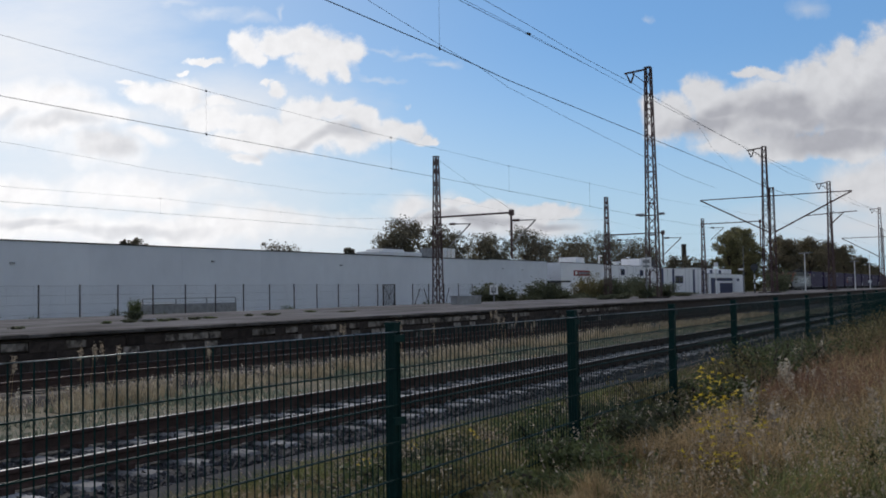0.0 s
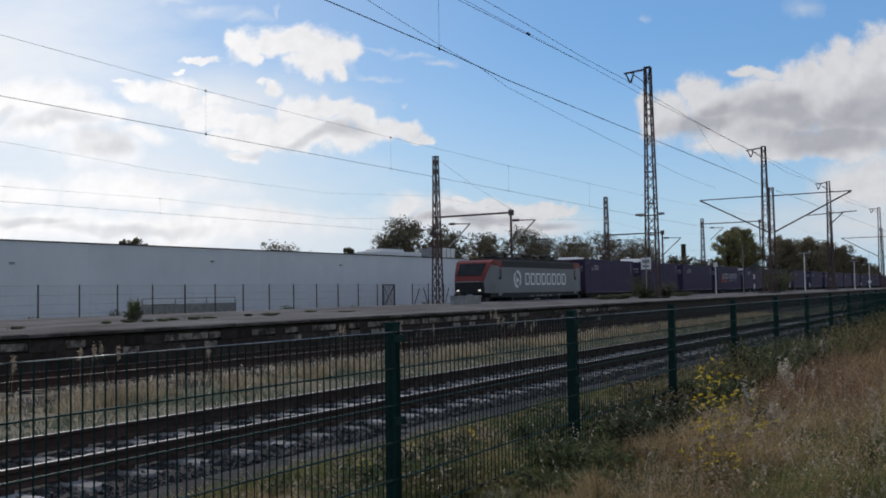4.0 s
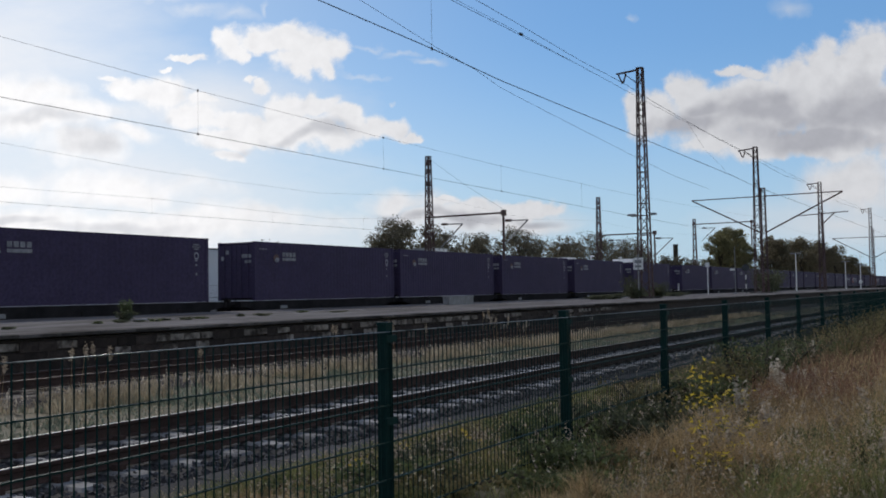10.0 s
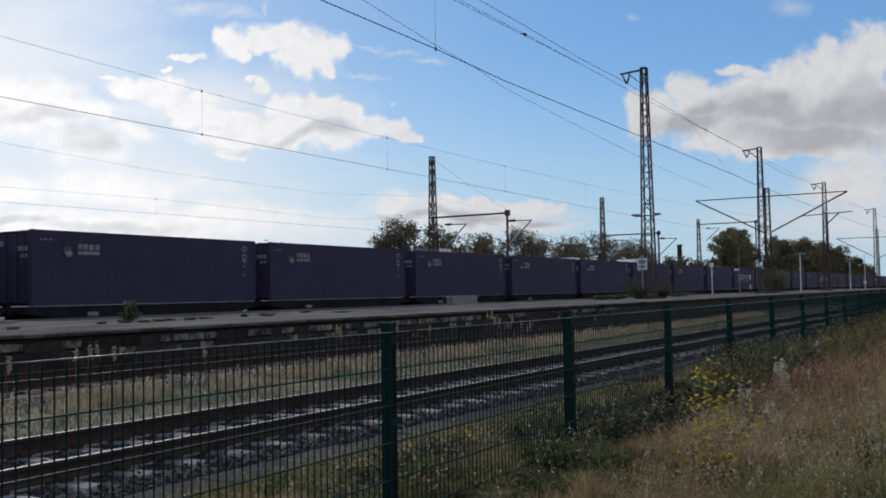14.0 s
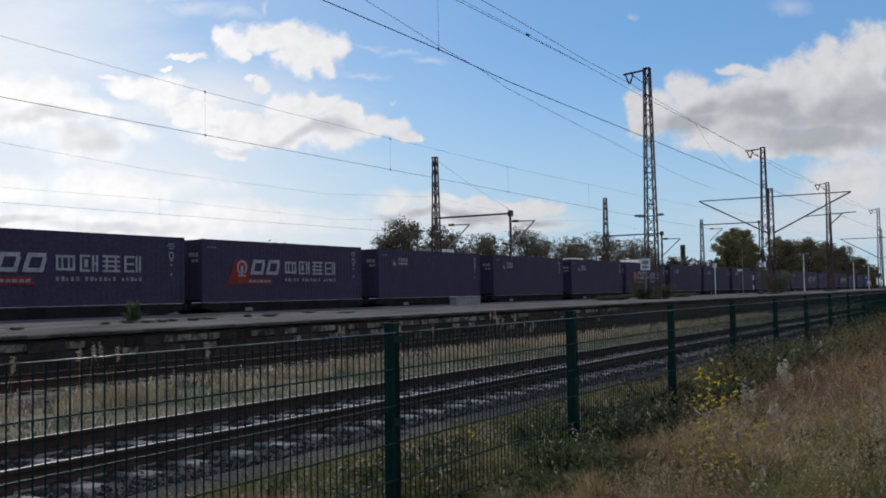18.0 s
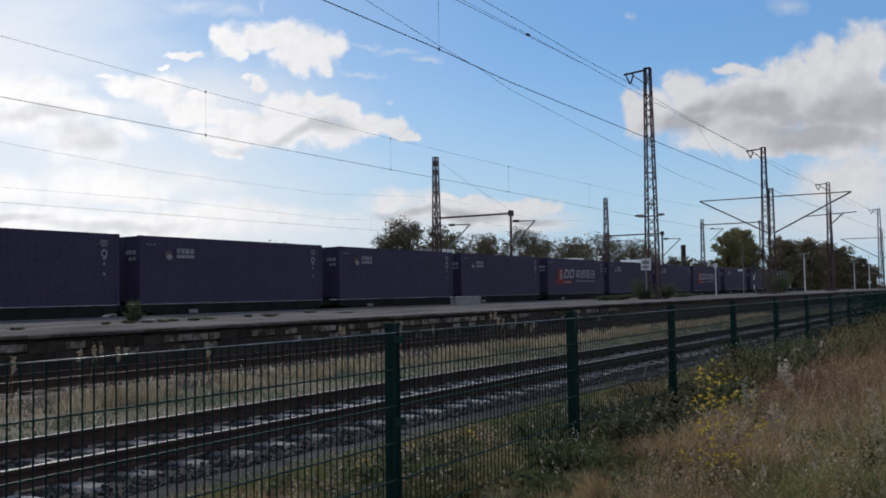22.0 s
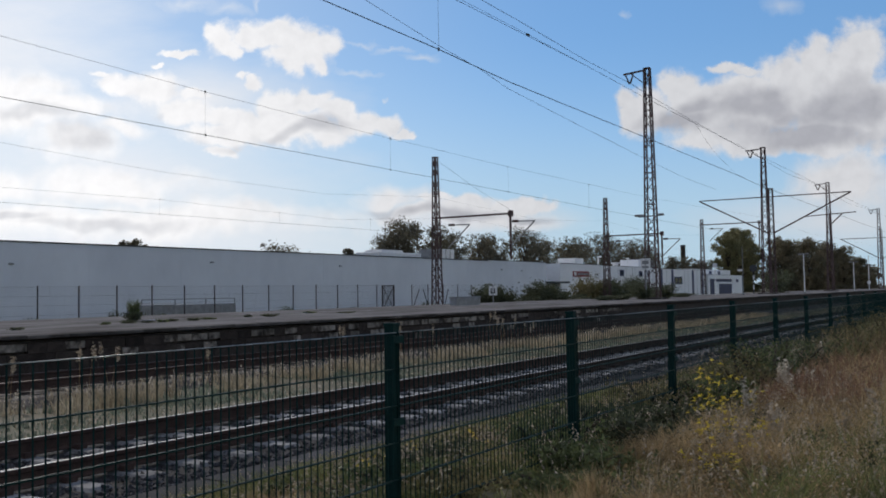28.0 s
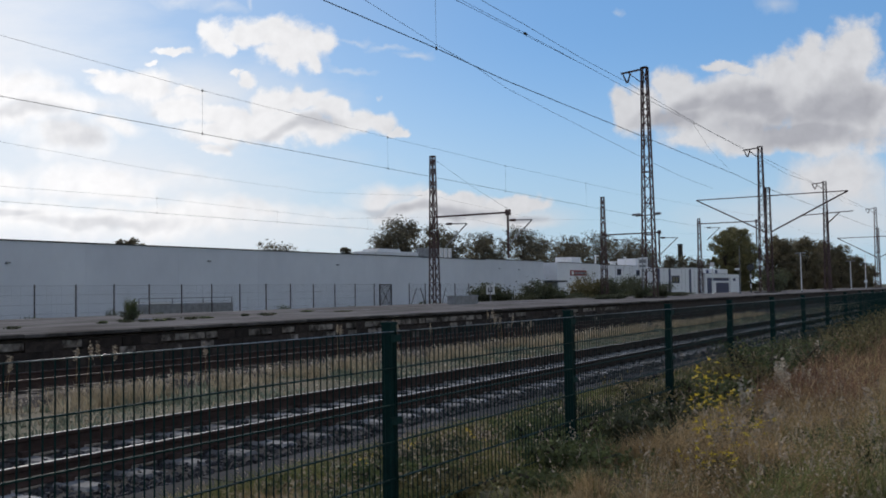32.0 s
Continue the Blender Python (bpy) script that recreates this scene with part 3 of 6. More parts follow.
TALL = [(66.4, 17.69), (102.9, 16.32), (142.6, 16.19), (199.3, 16.29)]
MY = 22.8
for k, (x, ztop) in enumerate(TALL):
    t = lattice("catenary_mast", x, MY, PZ if x < PX1 else -0.3, ztop, 0.86, 0.38, "tall rusty steel lattice mast with a feeder bracket")
    h = ztop - (PZ if x < PX1 else -0.3)
    part("bracket", Mesh().beam((0, 0.1, h - 0.08), (-0.2, 1.75, h - 0.25), 0.12).beam((0, 0.1, h - 1.2), (-0.2, 1.2, h - 0.25), 0.06), M_STEEL, t)
    part("insulator", Mesh().tube([(-0.2, 1.6, h - 0.3), (-0.2, 1.3, h - 1.0)], [0.05, 0.07], 6).tube([(-0.2, 1.0, h - 0.3), (-0.2, 1.25, h - 1.0)], [0.05, 0.07], 6), M_INSUL, t)
    if k == 0:
        arm = part("lamp_arm", Mesh().beam((0, 0.95, 6.05), (0, -0.85, 6.1), 0.07), M_STEEL, t)
        part("lamp_head", Mesh().chamfer(-0.14, 0.55, 6.08, 0.14, 1.2, 6.24, 0.05), M_GALV, arm)
        part("lamp_head", Mesh().chamfer(-0.14, -0.95, 6.08, 0.14, -0.5, 6.24, 0.05), M_GALV, arm)

# double cantilever mast over both tracks
t = lattice("cantilever_mast", 105.9, MY, PZ, 12.16, 0.6, 0.4, "steel lattice mast with a wide double cantilever")
part("tie_bar", Mesh().beam((-1.9, 7.3, 10.42), (-1.9, -8.4, 10.42), 0.1), M_STEEL, t)
part("strut", Mesh().beam((-1.9, 7.3, 10.4), (-0.3, 0.3, 6.6), 0.13), M_STEEL, t)
part("strut", Mesh().beam((-1.9, -8.4, 10.4), (-0.3, -0.3, 6.6), 0.13), M_STEEL, t)
t = lattice("cantilever_mast", 143.9, MY + 0.3, PZ, 11.9, 0.55, 0.4, "steel lattice mast with a double cantilever")
part("tie_bar", Mesh().beam((-1.5, 3.0, 10.8), (-1.5, -4.0, 11.1), 0.12), M_STEEL, t)
part("strut", Mesh().beam((-1.5, -2.2, 11.0), (-0.3, -0.2, 9.4), 0.12), M_STEEL, t)
t = lattice("cantilever_mast", 202.0, MY, PZ, 12.4, 0.6, 0.4, "steel lattice mast with a double cantilever")
part("tie_bar", Mesh().beam((-1.5, 7.2, 10.0), (-1.5, -8.0, 10.0), 0.12), M_STEEL, t)
part("strut", Mesh().beam((-1.5, 7.2, 10.0), (-0.3, 0.3, 6.0), 0.13), M_STEEL, t)
part("strut", Mesh().beam((-1.5, -8.0, 10.0), (-0.3, -0.3, 6.0), 0.13), M_STEEL, t)

# masts beyond the main line, each with a beam that reaches over it
for x, ztop, zb, yend in ((57.8, 11.28, 6.85, 29.9), (90.8, 10.83, 6.95, 30.1), (125.2, 10.58, 9.9, 28.5)):
    t = lattice("beam_mast", x, 36.0, -0.2, ztop, 0.6, 0.27, "rusty steel lattice mast with a cross beam over the line")
    z = zb + 0.2
    beam = part("cross_beam", Mesh().beam((0, 0.3, z), (0, yend - 36, z), 0.15, 0.12), M_STEEL, t)
    part("end_clamp", Mesh().box(-0.14, yend - 36 - 0.15, z - 0.2, 0.14, yend - 36 + 0.15, z + 0.2), M_STEEL, beam)
    part("drop_post", Mesh().tube([(0, yend - 36 + 0.02, z), (0, yend - 36 + 0.02, z - 3.2)], 0.085, 8), M_STEEL, t)
    for s, yo in ((1, yend - 36 - 0.05), (1, -1.0)):
        part("cantilever_tube", Mesh().tube([(0, yo, z - 0.55), (0, yo - 1.8, z - 0.6)], 0.045, 6).tube([(0, yo, z - 2.2), (0, yo - 1.8, z - 0.6)], 0.05, 6), M_GALV, t)
        part("insulator", Mesh().tube([(0, yo - 0.1, z - 0.55), (0, yo - 0.55, z - 0.56)], 0.085, 8), M_INSUL, t)

# ---- overhead wires ----
def wire(name, pts, r, label):
    return tagged(part(name, Mesh().tube(pts, r, 5), M_WIRE), label, "overhead wire", "overhead wires")


def overhead(y, low, high, drops, label, r=0.0062, dr=0.003, last=None):
    """A contact wire, its messenger wire and the droppers between them; low and high are points along and up."""
    t = thing("overhead_line", (0, 0, 0), label, "overhead line", "overhead lines")

    def yy(x):
        return y if last is None or x < 80 else y + (last - y) * (x - 80) / 120.5

    def zz(pts, x):
        return float(np.interp(x, [p[0] for p in pts], [p[1] for p in pts]))
    part("contact_wire", Mesh().tube([(x, yy(x), z) for x, z in low], r, 5), M_WIRE, t)
    part("messenger_wire", Mesh().tube([(x, yy(x), z) for x, z in high], r * 0.6, 5), M_WIRE, t)
    for x in drops:
        part("dropper", Mesh().tube([(x, y, zz(low, x)), (x, y, zz(high, x))], dr, 4), M_WIRE, t)
        for pts in (low, high):
            part("clip", Mesh().box(x - 0.015, y - 0.008, zz(pts, x) - 0.03, x + 0.015, y + 0.008, zz(pts, x) + 0.03), M_WIRE, t)
    return t


near_line = overhead(8.15, [(-12, 5.62), (10.2, 5.57), (13.26, 5.53), (15.75, 5.45), (23.3, 5.4), (33, 5.33), (36, 5.26), (75, 5.3), (80, 5.3), (200.5, 5.3)], [(-12, 6.6), (14, 6.53), (19.6, 6.52), (23.8, 6.45), (28, 6.42), (34.8, 6.4), (60, 6.4), (80, 6.5), (200.5, 6.5)], [13.26], "contact wire and messenger wire over the nearer track", r=0.008, last=14.85)
part("hanger", Mesh().tube([(200.5, 14.85, 5.25), (200.5, 14.85, 10.72)], 0.03, 6), M_STEEL, near_line)
part("sloping_dropper", Mesh().tube([(28.0, 8.15, 6.42), (29.7, 8.15, 5.85), (32.6, 8.15, 5.34)], 0.003, 4), M_WIRE, near_line)
part("second_messenger", Mesh().tube([(12.5, 8.15, 6.64), (14.1, 8.15, 6.58), (16.64, 8.15, 6.56), (19.6, 8.15, 6.52)], 0.0036, 5), M_WIRE, near_line)
part("wire_clamp", Mesh().box(16.6, 8.13, 6.535, 16.72, 8.17, 6.57), M_WIRE, near_line)
part("steady_wire", Mesh().tube([(9.0, 8.15, 6.09), (11.22, 8.15, 5.83), (13.3, 8.15, 5.59), (14.7, 8.15, 5.47), (15.74, 8.15, 5.31), (18.33, 8.15, 5.14), (23.47, 8.15, 4.83), (26.6, 8.15, 4.66), (30, 8.15, 4.6)], 0.0036, 5), M_WIRE, near_line)
overhead(15.9, [(-12, 5.25), (10.3, 5.2), (23.2, 5.15), (43.5, 5.04), (120, 5.0), (300, 5.0)], [(-12, 7.0), (2, 6.6), (10.3, 6.34), (15.4, 6.19), (22.9, 6.09), (30.8, 6.04), (45, 6.1), (58, 6.3), (72, 6.6), (90, 6.2), (110, 6.5), (300, 6.5)], [0.4, 8.0, 15.5, 23.0, 30.6, 38.2], "contact wire and messenger wire along the platform edge", dr=0.0026)
overhead(32.61, [(-12, 5.1), (21.4, 5.13), (44.8, 5.22), (120, 5.25), (300, 5.25)], [(-12, 6.6), (10, 5.85), (21.4, 5.7), (29.2, 5.82), (42, 5.66), (52, 6.3), (57.8, 6.5), (74, 5.7), (90.8, 6.5), (108, 5.7), (125, 6.6), (300, 6.6)], [21.0, 29.0, 37.0, 45.0], "contact wire and messenger wire over the main line", dr=0.0022)
wire("feeder_wire", [(-12, 24, 17.8), (20, 24, 17.4), (43.8, 24, 17.1), (48.7, 24, 17.0), (57.9, 24, 16.72), (66.1, 24, 16.7), (72, 24, 16.45), (82.4, 24, 16.2), (92, 24, 16.0), (102.7, 24.1, 15.95), (122, 24.1, 15.5), (142.4, 24.1, 16.0), (170, 24.1, 15.3), (199, 24.1, 16.1)], 0.015, "feeder cable strung between the tall masts")
wire("feeder_wire", [(-12, 36, 9.5), (10, 36, 8.6), (23.4, 36, 8.02), (32, 36, 7.66), (45, 36, 7.6), (57.6, 36, 8.4), (75, 36, 7.7), (90.6, 36, 8.5), (108, 36, 7.8), (125, 36, 8.6)], 0.0045, "feeder cable along the far masts")
wire("guy_wire", [(58.0, 35.8, 11.0), (58, 33, 9.0), (58, 30.0, 7.1)], 0.008, "steel guy wire from the mast head")


# ---- cloud backdrop ----
def cloud_backdrop():
    R = 4200
    fwd = Vector((math.cos(YAW) * math.cos(PITCH), math.sin(YAW) * math.cos(PITCH), math.sin(PITCH)))
    right = Vector((math.sin(YAW), -math.cos(YAW), 0))
    up = right.cross(fwd)
    right, up = right * math.cos(ROLL) - up * math.sin(ROLL), up * math.cos(ROLL) + right * math.sin(ROLL)
    v, f, uv = [], [], []
    nx, ny = 48, 24
    for j in range(ny + 1):
        for i in range(nx + 1):
            a, b = -0.80 + 1.6 * i / nx, -0.075 + 0.45 * j / ny
            v.append((fwd + right * a + up * b).normalized() * R)
            uv.append((a * 10, b * 10))
    for j in range(ny):
        for i in range(nx):
            k = j * (nx + 1) + i
            f.append((k, k + nx + 1, k + nx + 2, k + 1))
    me = bpy.data.meshes.new("cloud_backdrop")
    me.from_pydata(v, [], f)
    lay = me.uv_layers.new(name="sky")
    for lp in me.loops:
        lay.data[lp.index].uv = uv[lp.vertex_index]
    me.shade_smooth()
    mt = bpy.data.materials.new("clouds")
    mt.use_nodes = True
    n, l = mt.node_tree.nodes, mt.node_tree.links
    n.clear()
    out = n.new("ShaderNodeOutputMaterial")
    src = n.new("ShaderNodeUVMap").outputs[0]

    def put(socket, value):
        if isinstance(value, (int, float)):
            socket.default_value = value
        else:
            l.new(value, socket)

    def math_(op, a, b=None, c=None, clamp=False):
        q = n.new("ShaderNodeMath")
        q.operation, q.use_clamp = op, clamp
        for k, value in enumerate((a, b, c)):
            if value is not None:
                put(q.inputs[k], value)
        return q.outputs[0]

    def vec(op, a, b, c=None):
        q = n.new("ShaderNodeVectorMath")
        q.operation = op
        for k, value in enumerate((a, b, c)):
            if isinstance(value, tuple):
                q.inputs[k].default_value = value
            elif value is not None:
                l.new(value, q.inputs[k])
        return q.outputs["Value"] if op == "LENGTH" else q.outputs[0]

    def noise_(at, scale, detail, rough, shift=(0, 0, 0), stretch=(1, 1, 1), out="Fac"):
        mp = n.new("ShaderNodeMapping")
        mp.inputs["Location"].default_value, mp.inputs["Scale"].default_value = shift, stretch
        l.new(at, mp.inputs["Vector"])
        q = n.new("ShaderNodeTexNoise")
        q.inputs["Scale"].default_value, q.inputs["Detail"].default_value, q.inputs["Roughness"].default_value = scale, detail, rough
        l.new(mp.outputs[0], q.inputs["Vector"])
        return q.outputs[out]

    def heap(at, scale):
        """Rounded heaps, high in the middle of each cell."""
        q = n.new("ShaderNodeTexVoronoi")
        q.voronoi_dimensions, q.feature = "2D", "SMOOTH_F1"
        q.inputs["Scale"].default_value, q.inputs["Smoothness"].default_value = scale, 0.35
        l.new(at, q.inputs["Vector"])
        return math_("SUBTRACT", 0.55, q.outputs["Distance"])

    def smooth(value, a, b, low=0.0, high=1.0):
        q = n.new("ShaderNodeMapRange")
        q.interpolation_type = "SMOOTHSTEP"
        for key, x in (("From Min", a), ("From Max", b), ("To Min", low), ("To Max", high)):
            q.inputs[key].default_value = x
        l.new(value, q.inputs["Value"])
        return q.outputs[0]

    def field(at, blobs):
        """The greatest of several soft ellipses: x, y, half width, half height, in tenths of the view's tangent."""
        acc = None
        for x, y, rx, ry in blobs:
            x, y, rx, ry = (x - 784) / F_PX * 10, (441 - y) / F_PX * 10, rx / F_PX * 10, ry / F_PX * 10
            d = math_("SUBTRACT", 1.0, vec("LENGTH", vec("MULTIPLY_ADD", at, (1 / rx, 1 / ry, 0), (-x / rx, -y / ry, 0)), None))
            acc = d if acc is None else math_("SMOOTH_MAX", acc, d, 0.25)
        return acc

    def blend(fac, a, b):
        q = n.new("ShaderNodeMix")
        q.data_type = "RGBA"
        put(q.inputs["Factor"], fac)
        for key, value in (("A", a), ("B", b)):
            if isinstance(value, tuple):
                q.inputs[key].default_value = (*value, 1)
            else:
                l.new(value, q.inputs[key])
        return q.outputs["Result"]

    # uneven outlines: the place is bent by coarse and by fine noise
    bent = vec("ADD", src, vec("MULTIPLY_ADD", noise_(src, 2.6, 5, 0.55, out="Color"), (0.42, 0.34, 0), (-0.21, -0.17, 0)))
    slow = vec("ADD", src, vec("MULTIPLY_ADD", noise_(src, 1.2, 3, 0.5, (4, 2, 0), out="Color"), (0.9, 0.6, 0), (-0.45, -0.3, 0)))
    lit = vec("ADD", bent, (-0.05, 0.075, 0))
    heaps = math_("ADD", math_("MULTIPLY", heap(bent, 2.1), 0.55), math_("MULTIPLY", heap(bent, 5.2), 0.3))
    toward = math_("ADD", math_("MULTIPLY", heap(lit, 2.1), 0.55), math_("MULTIPLY", heap(lit, 5.2), 0.3))
    relief = math_("SUBTRACT", heaps, toward)
    fine = math_("SUBTRACT", noise_(src, 6.0, 6, 0.6), 0.5)
    cumulus = math_("ADD", field(bent, CUMULUS), math_("ADD", math_("MULTIPLY", heaps, 0.75), math_("MULTIPLY", fine, 0.8)))
    cloud = smooth(cumulus, -0.24, 0.4)
    bank = smooth(math_("ADD", field(slow, BANKS), math_("MULTIPLY", math_("SUBTRACT", noise_(slow, 2.2, 6, 0.58), 0.5), 1.3)), -0.4, 0.7)
    haze = field(src, HAZES)
    soft = noise_(src, 1.1, 5, 0.58, (3, 1, 0), (0.6, 1.5, 1))
    hz = math_("ADD", math_("MULTIPLY", haze, 1.2), math_("MULTIPLY", math_("SUBTRACT", soft, 0.5), 1.1))
    hz = math_("MULTIPLY", math_("MAXIMUM", hz, 0.0), 0.85, clamp=True)
    streak = math_("MULTIPLY", math_("MAXIMUM", field(bent, WISPS), 0.0), math_("MULTIPLY", noise_(src, 2.5, 6, 0.6, (1, 8, 0), (0.7, 2.2, 1)), 1.0))
    hz = math_("MAXIMUM", hz, streak)
    sep = n.new("ShaderNodeSeparateXYZ")
    l.new(src, sep.inputs[0])
    across = smooth(sep.outputs["X"], -4.0, 2.0)
    veil = smooth(sep.outputs["Y"], -0.4, 2.3, 0.9, 0.38)          # paler air towards the horizon
    clear = blend(smooth(sep.outputs["Y"], -0.2, 2.4), (0.43, 0.61, 0.76), (0.255, 0.50, 0.90))
    veil_col = blend(across, (0.64, 0.765, 0.88), clear)
    grey = smooth(math_("ADD", field(slow, GREYS), math_("MULTIPLY", math_("SUBTRACT", noise_(src, 1.9, 5, 0.5, (7, 4, 0)), 0.5), 0.9)), -0.15, 0.75)
    shade = math_("MULTIPLY", grey, math_("MULTIPLY_ADD", across, 0.4, 0.6), clamp=True)
    shade = math_("ADD", shade, math_("MULTIPLY", relief, 0.8), clamp=True)
    white = blend(across, (0.99, 0.99, 0.985), (0.66, 0.672, 0.69))
    dull = blend(across, (0.61, 0.625, 0.655), (0.41, 0.42, 0.455))
    col = blend(shade, white, dull)
    lum = math_("MULTIPLY_ADD", fine, 0.22, 1.0)

    def layer(under, colour, strength, fac):
        em = n.new("ShaderNodeEmission")
        if isinstance(colour, tuple):
            em.inputs["Color"].default_value = (*colour, 1)
        else:
            l.new(colour, em.inputs["Color"])
        put(em.inputs["Strength"], strength)
        mix = n.new("ShaderNodeMixShader")
        l.new(fac, mix.inputs[0])
        l.new(under, mix.inputs[1])
        l.new(em.outputs[0], mix.inputs[2])
        return mix.outputs[0]
    tr = n.new("ShaderNodeBsdfTransparent")
    base = layer(tr.outputs[0], veil_col, 1.0, veil)
    base = layer(base, blend(across, (0.845, 0.88, 0.92), (0.62, 0.66, 0.70)), 1.0, hz)
    base = layer(base, col, lum, bank)
    base = layer(base, col, lum, cloud)
    l.new(base, out.inputs[0])
    me.materials.append(mt)
    ob = new("cloud_backdrop", me)
    ob.location = (0, 0, EYE)
    return tagged(ob, "drifting bright cumulus clouds with grey undersides", "clouds", kind="structure")


# heaped clouds with clear edges, soft banks, grey undersides, thin haze and streaks
CUMULUS = [(436, 86, 34, 28), (450, 104, 28, 16), (488, 76, 36, 26), (540, 76, 42, 24), (575, 102, 48, 36), (545, 108, 36, 24), (592, 116, 34, 26), (566, 132, 26, 18), (618, 94, 30, 22), (608, 128, 14, 14), (355, 112, 26, 7), (320, 130, 12, 4), (470, 147, 14, 7), (490, 158, 14, 10),
           (230, 147, 28, 7), (262, 162, 44, 20), (320, 168, 46, 26), (392, 180, 20, 8), (370, 212, 48, 22), (448, 216, 66, 18), (540, 196, 44, 22), (588, 190, 42, 20), (640, 204, 40, 18), (662, 222, 30, 24), (694, 228, 32, 22), (722, 230, 28, 18), (752, 242, 18, 9), (550, 238, 105, 32), (440, 248, 84, 22), (432, 278, 30, 10),
           (812, 358, 24, 9), (868, 374, 46, 18), (930, 384, 50, 16), (985, 380, 46, 14),
           (1150, 205, 22, 40), (1185, 210, 48, 42), (1245, 172, 40, 40), (1290, 205, 90, 58), (1325, 122, 34, 10), (1365, 132, 30, 10), (1568, 90, 44, 50), (1390, 200, 110, 62), (1370, 160, 50, 20), (1436, 150, 44, 40), (1498, 140, 54, 64), (1560, 120, 50, 60), (1550, 200, 140, 85), (1290, 255, 46, 20), (1390, 255, 130, 28), (1500, 255, 100, 30)]
BANKS = [(60, 180, 130, 34), (140, 205, 130, 30), (100, 230, 110, 34), (185, 268, 70, 40), (250, 240, 60, 16), (30, 330, 120, 26), (250, 340, 170, 26), (330, 395, 330, 36), (60, 395, 200, 44), (735, 366, 70, 20), (800, 392, 120, 20), (940, 398, 110, 18), (1545, 335, 110, 44)]
GREYS = [(110, 222, 84, 20), (185, 262, 46, 36), (325, 212, 26, 12), (15, 205, 40, 14), (560, 244, 100, 18), (450, 262, 70, 14), (620, 236, 50, 16), (230, 404, 180, 16), (60, 390, 90, 14), (720, 384, 60, 10), (830, 392, 130, 14), (990, 392, 60, 10), (1250, 225, 110, 32), (1290, 200, 60, 22), (1400, 205, 170, 46), (1540, 195, 120, 60), (1480, 250, 200, 36)]
HAZES = [(30, 110, 380, 300), (200, 330, 560, 150), (250, 430, 900, 80), (1540, 400, 300, 60), (400, 190, 330, 90), (850, 400, 260, 36)]
WISPS = [(380, 26, 110, 13), (310, 8, 80, 12), (450, 32, 50, 14), (498, 18, 10, 18), (680, 92, 44, 6), (735, 101, 44, 7), (785, 113, 40, 8), (670, 140, 50, 8), (724, 186, 7, 7), (1150, 32, 12, 10), (1430, 20, 40, 24)]
clouds = cloud_backdrop()


# ---- trees ----
def tree(x, y, z, height, width, mat, seed, leaves=2600, low=0.3, name="tree", label="broad leafy tree with dark autumn foliage", leaf=0.34, group="trees"):
    rng = np.random.RandomState(seed)
    t = thing(name, (x, y, z), label, name, group)
    tr = Mesh()
    r0 = 0.025 * height + 0.05
    tr.tube([(0, 0, -0.4), (0.05, 0.02, height * 0.25), (0.1 * rng.randn(), 0.1 * rng.randn(), height * 0.55), (0.2 * rng.randn(), 0.2 * rng.randn(), height * 0.85)], [r0, r0 * 0.75, r0 * 0.45, r0 * 0.12], 8)
    centres = []
    n = 34
    for k in range(n):
        a = rng.uniform(0, 2 * math.pi)
        zz = height * (low + (0.93 - low) * rng.rand())
        rel = (zz / height - low) / (1 - low)
        rad = width / 2 * math.sqrt(max(0.1, 1 - (rel * 1.75 - 0.72) ** 2)) * rng.uniform(0.35, 0.82)
        c = np.array((rad * math.cos(a), rad * math.sin(a), zz))
        centres.append((c, width * rng.uniform(0.13, 0.26)))
        tr.tube([(0, 0, zz * 0.55), tuple(c * (0.5, 0.5, 0) + (0, 0, zz * 0.82)), tuple(c)], [r0 * 0.32, r0 * 0.2, r0 * 0.06], 5)
    centres.append((np.array((0, 0, height * 0.86)), width * 0.2))
    part("trunk", tr, M_BARK, t)
    cs = np.array([c for c, _ in centres])
    rs = np.array([r for _, r in centres])
    subs = 9                                   # twigs round each limb's end
    d = rng.normal(size=(len(cs) * subs, 3))
    d /= np.linalg.norm(d, axis=1)[:, None]
    tw = np.repeat(cs, subs, 0) + d * np.repeat(rs, subs)[:, None] * rng.uniform(0.35, 0.95, (len(d), 1)) * (1, 1, 0.8)
    tr_ = np.repeat(rs, subs) * rng.uniform(0.3, 0.6, len(d))
    idx = rng.randint(len(tw), size=leaves)
    d = rng.normal(size=(leaves, 3))
    d /= np.linalg.norm(d, axis=1)[:, None]
    p = tw[idx] + d * (tr_[idx] * rng.uniform(0.05, 1.0, leaves) ** 0.6)[:, None] * (1, 1, 0.75)
    p[:, 2] = np.maximum(p[:, 2], height * low * 0.6 * rng.rand(leaves))
    a, b = rng.normal(size=(2, leaves, 3))
    a /= np.linalg.norm(a, axis=1)[:, None]
    b = np.cross(a, b)
    b /= np.linalg.norm(b, axis=1)[:, None]
    s = (leaf * rng.uniform(0.5, 1.25, leaves))[:, None]
    q = np.stack([p - a * s, p - b * s * 0.75, p + a * s, p + b * s * 0.75], 1)
    part("crown", cloud_of("crown", mat, q, 4), None, t)
    return t


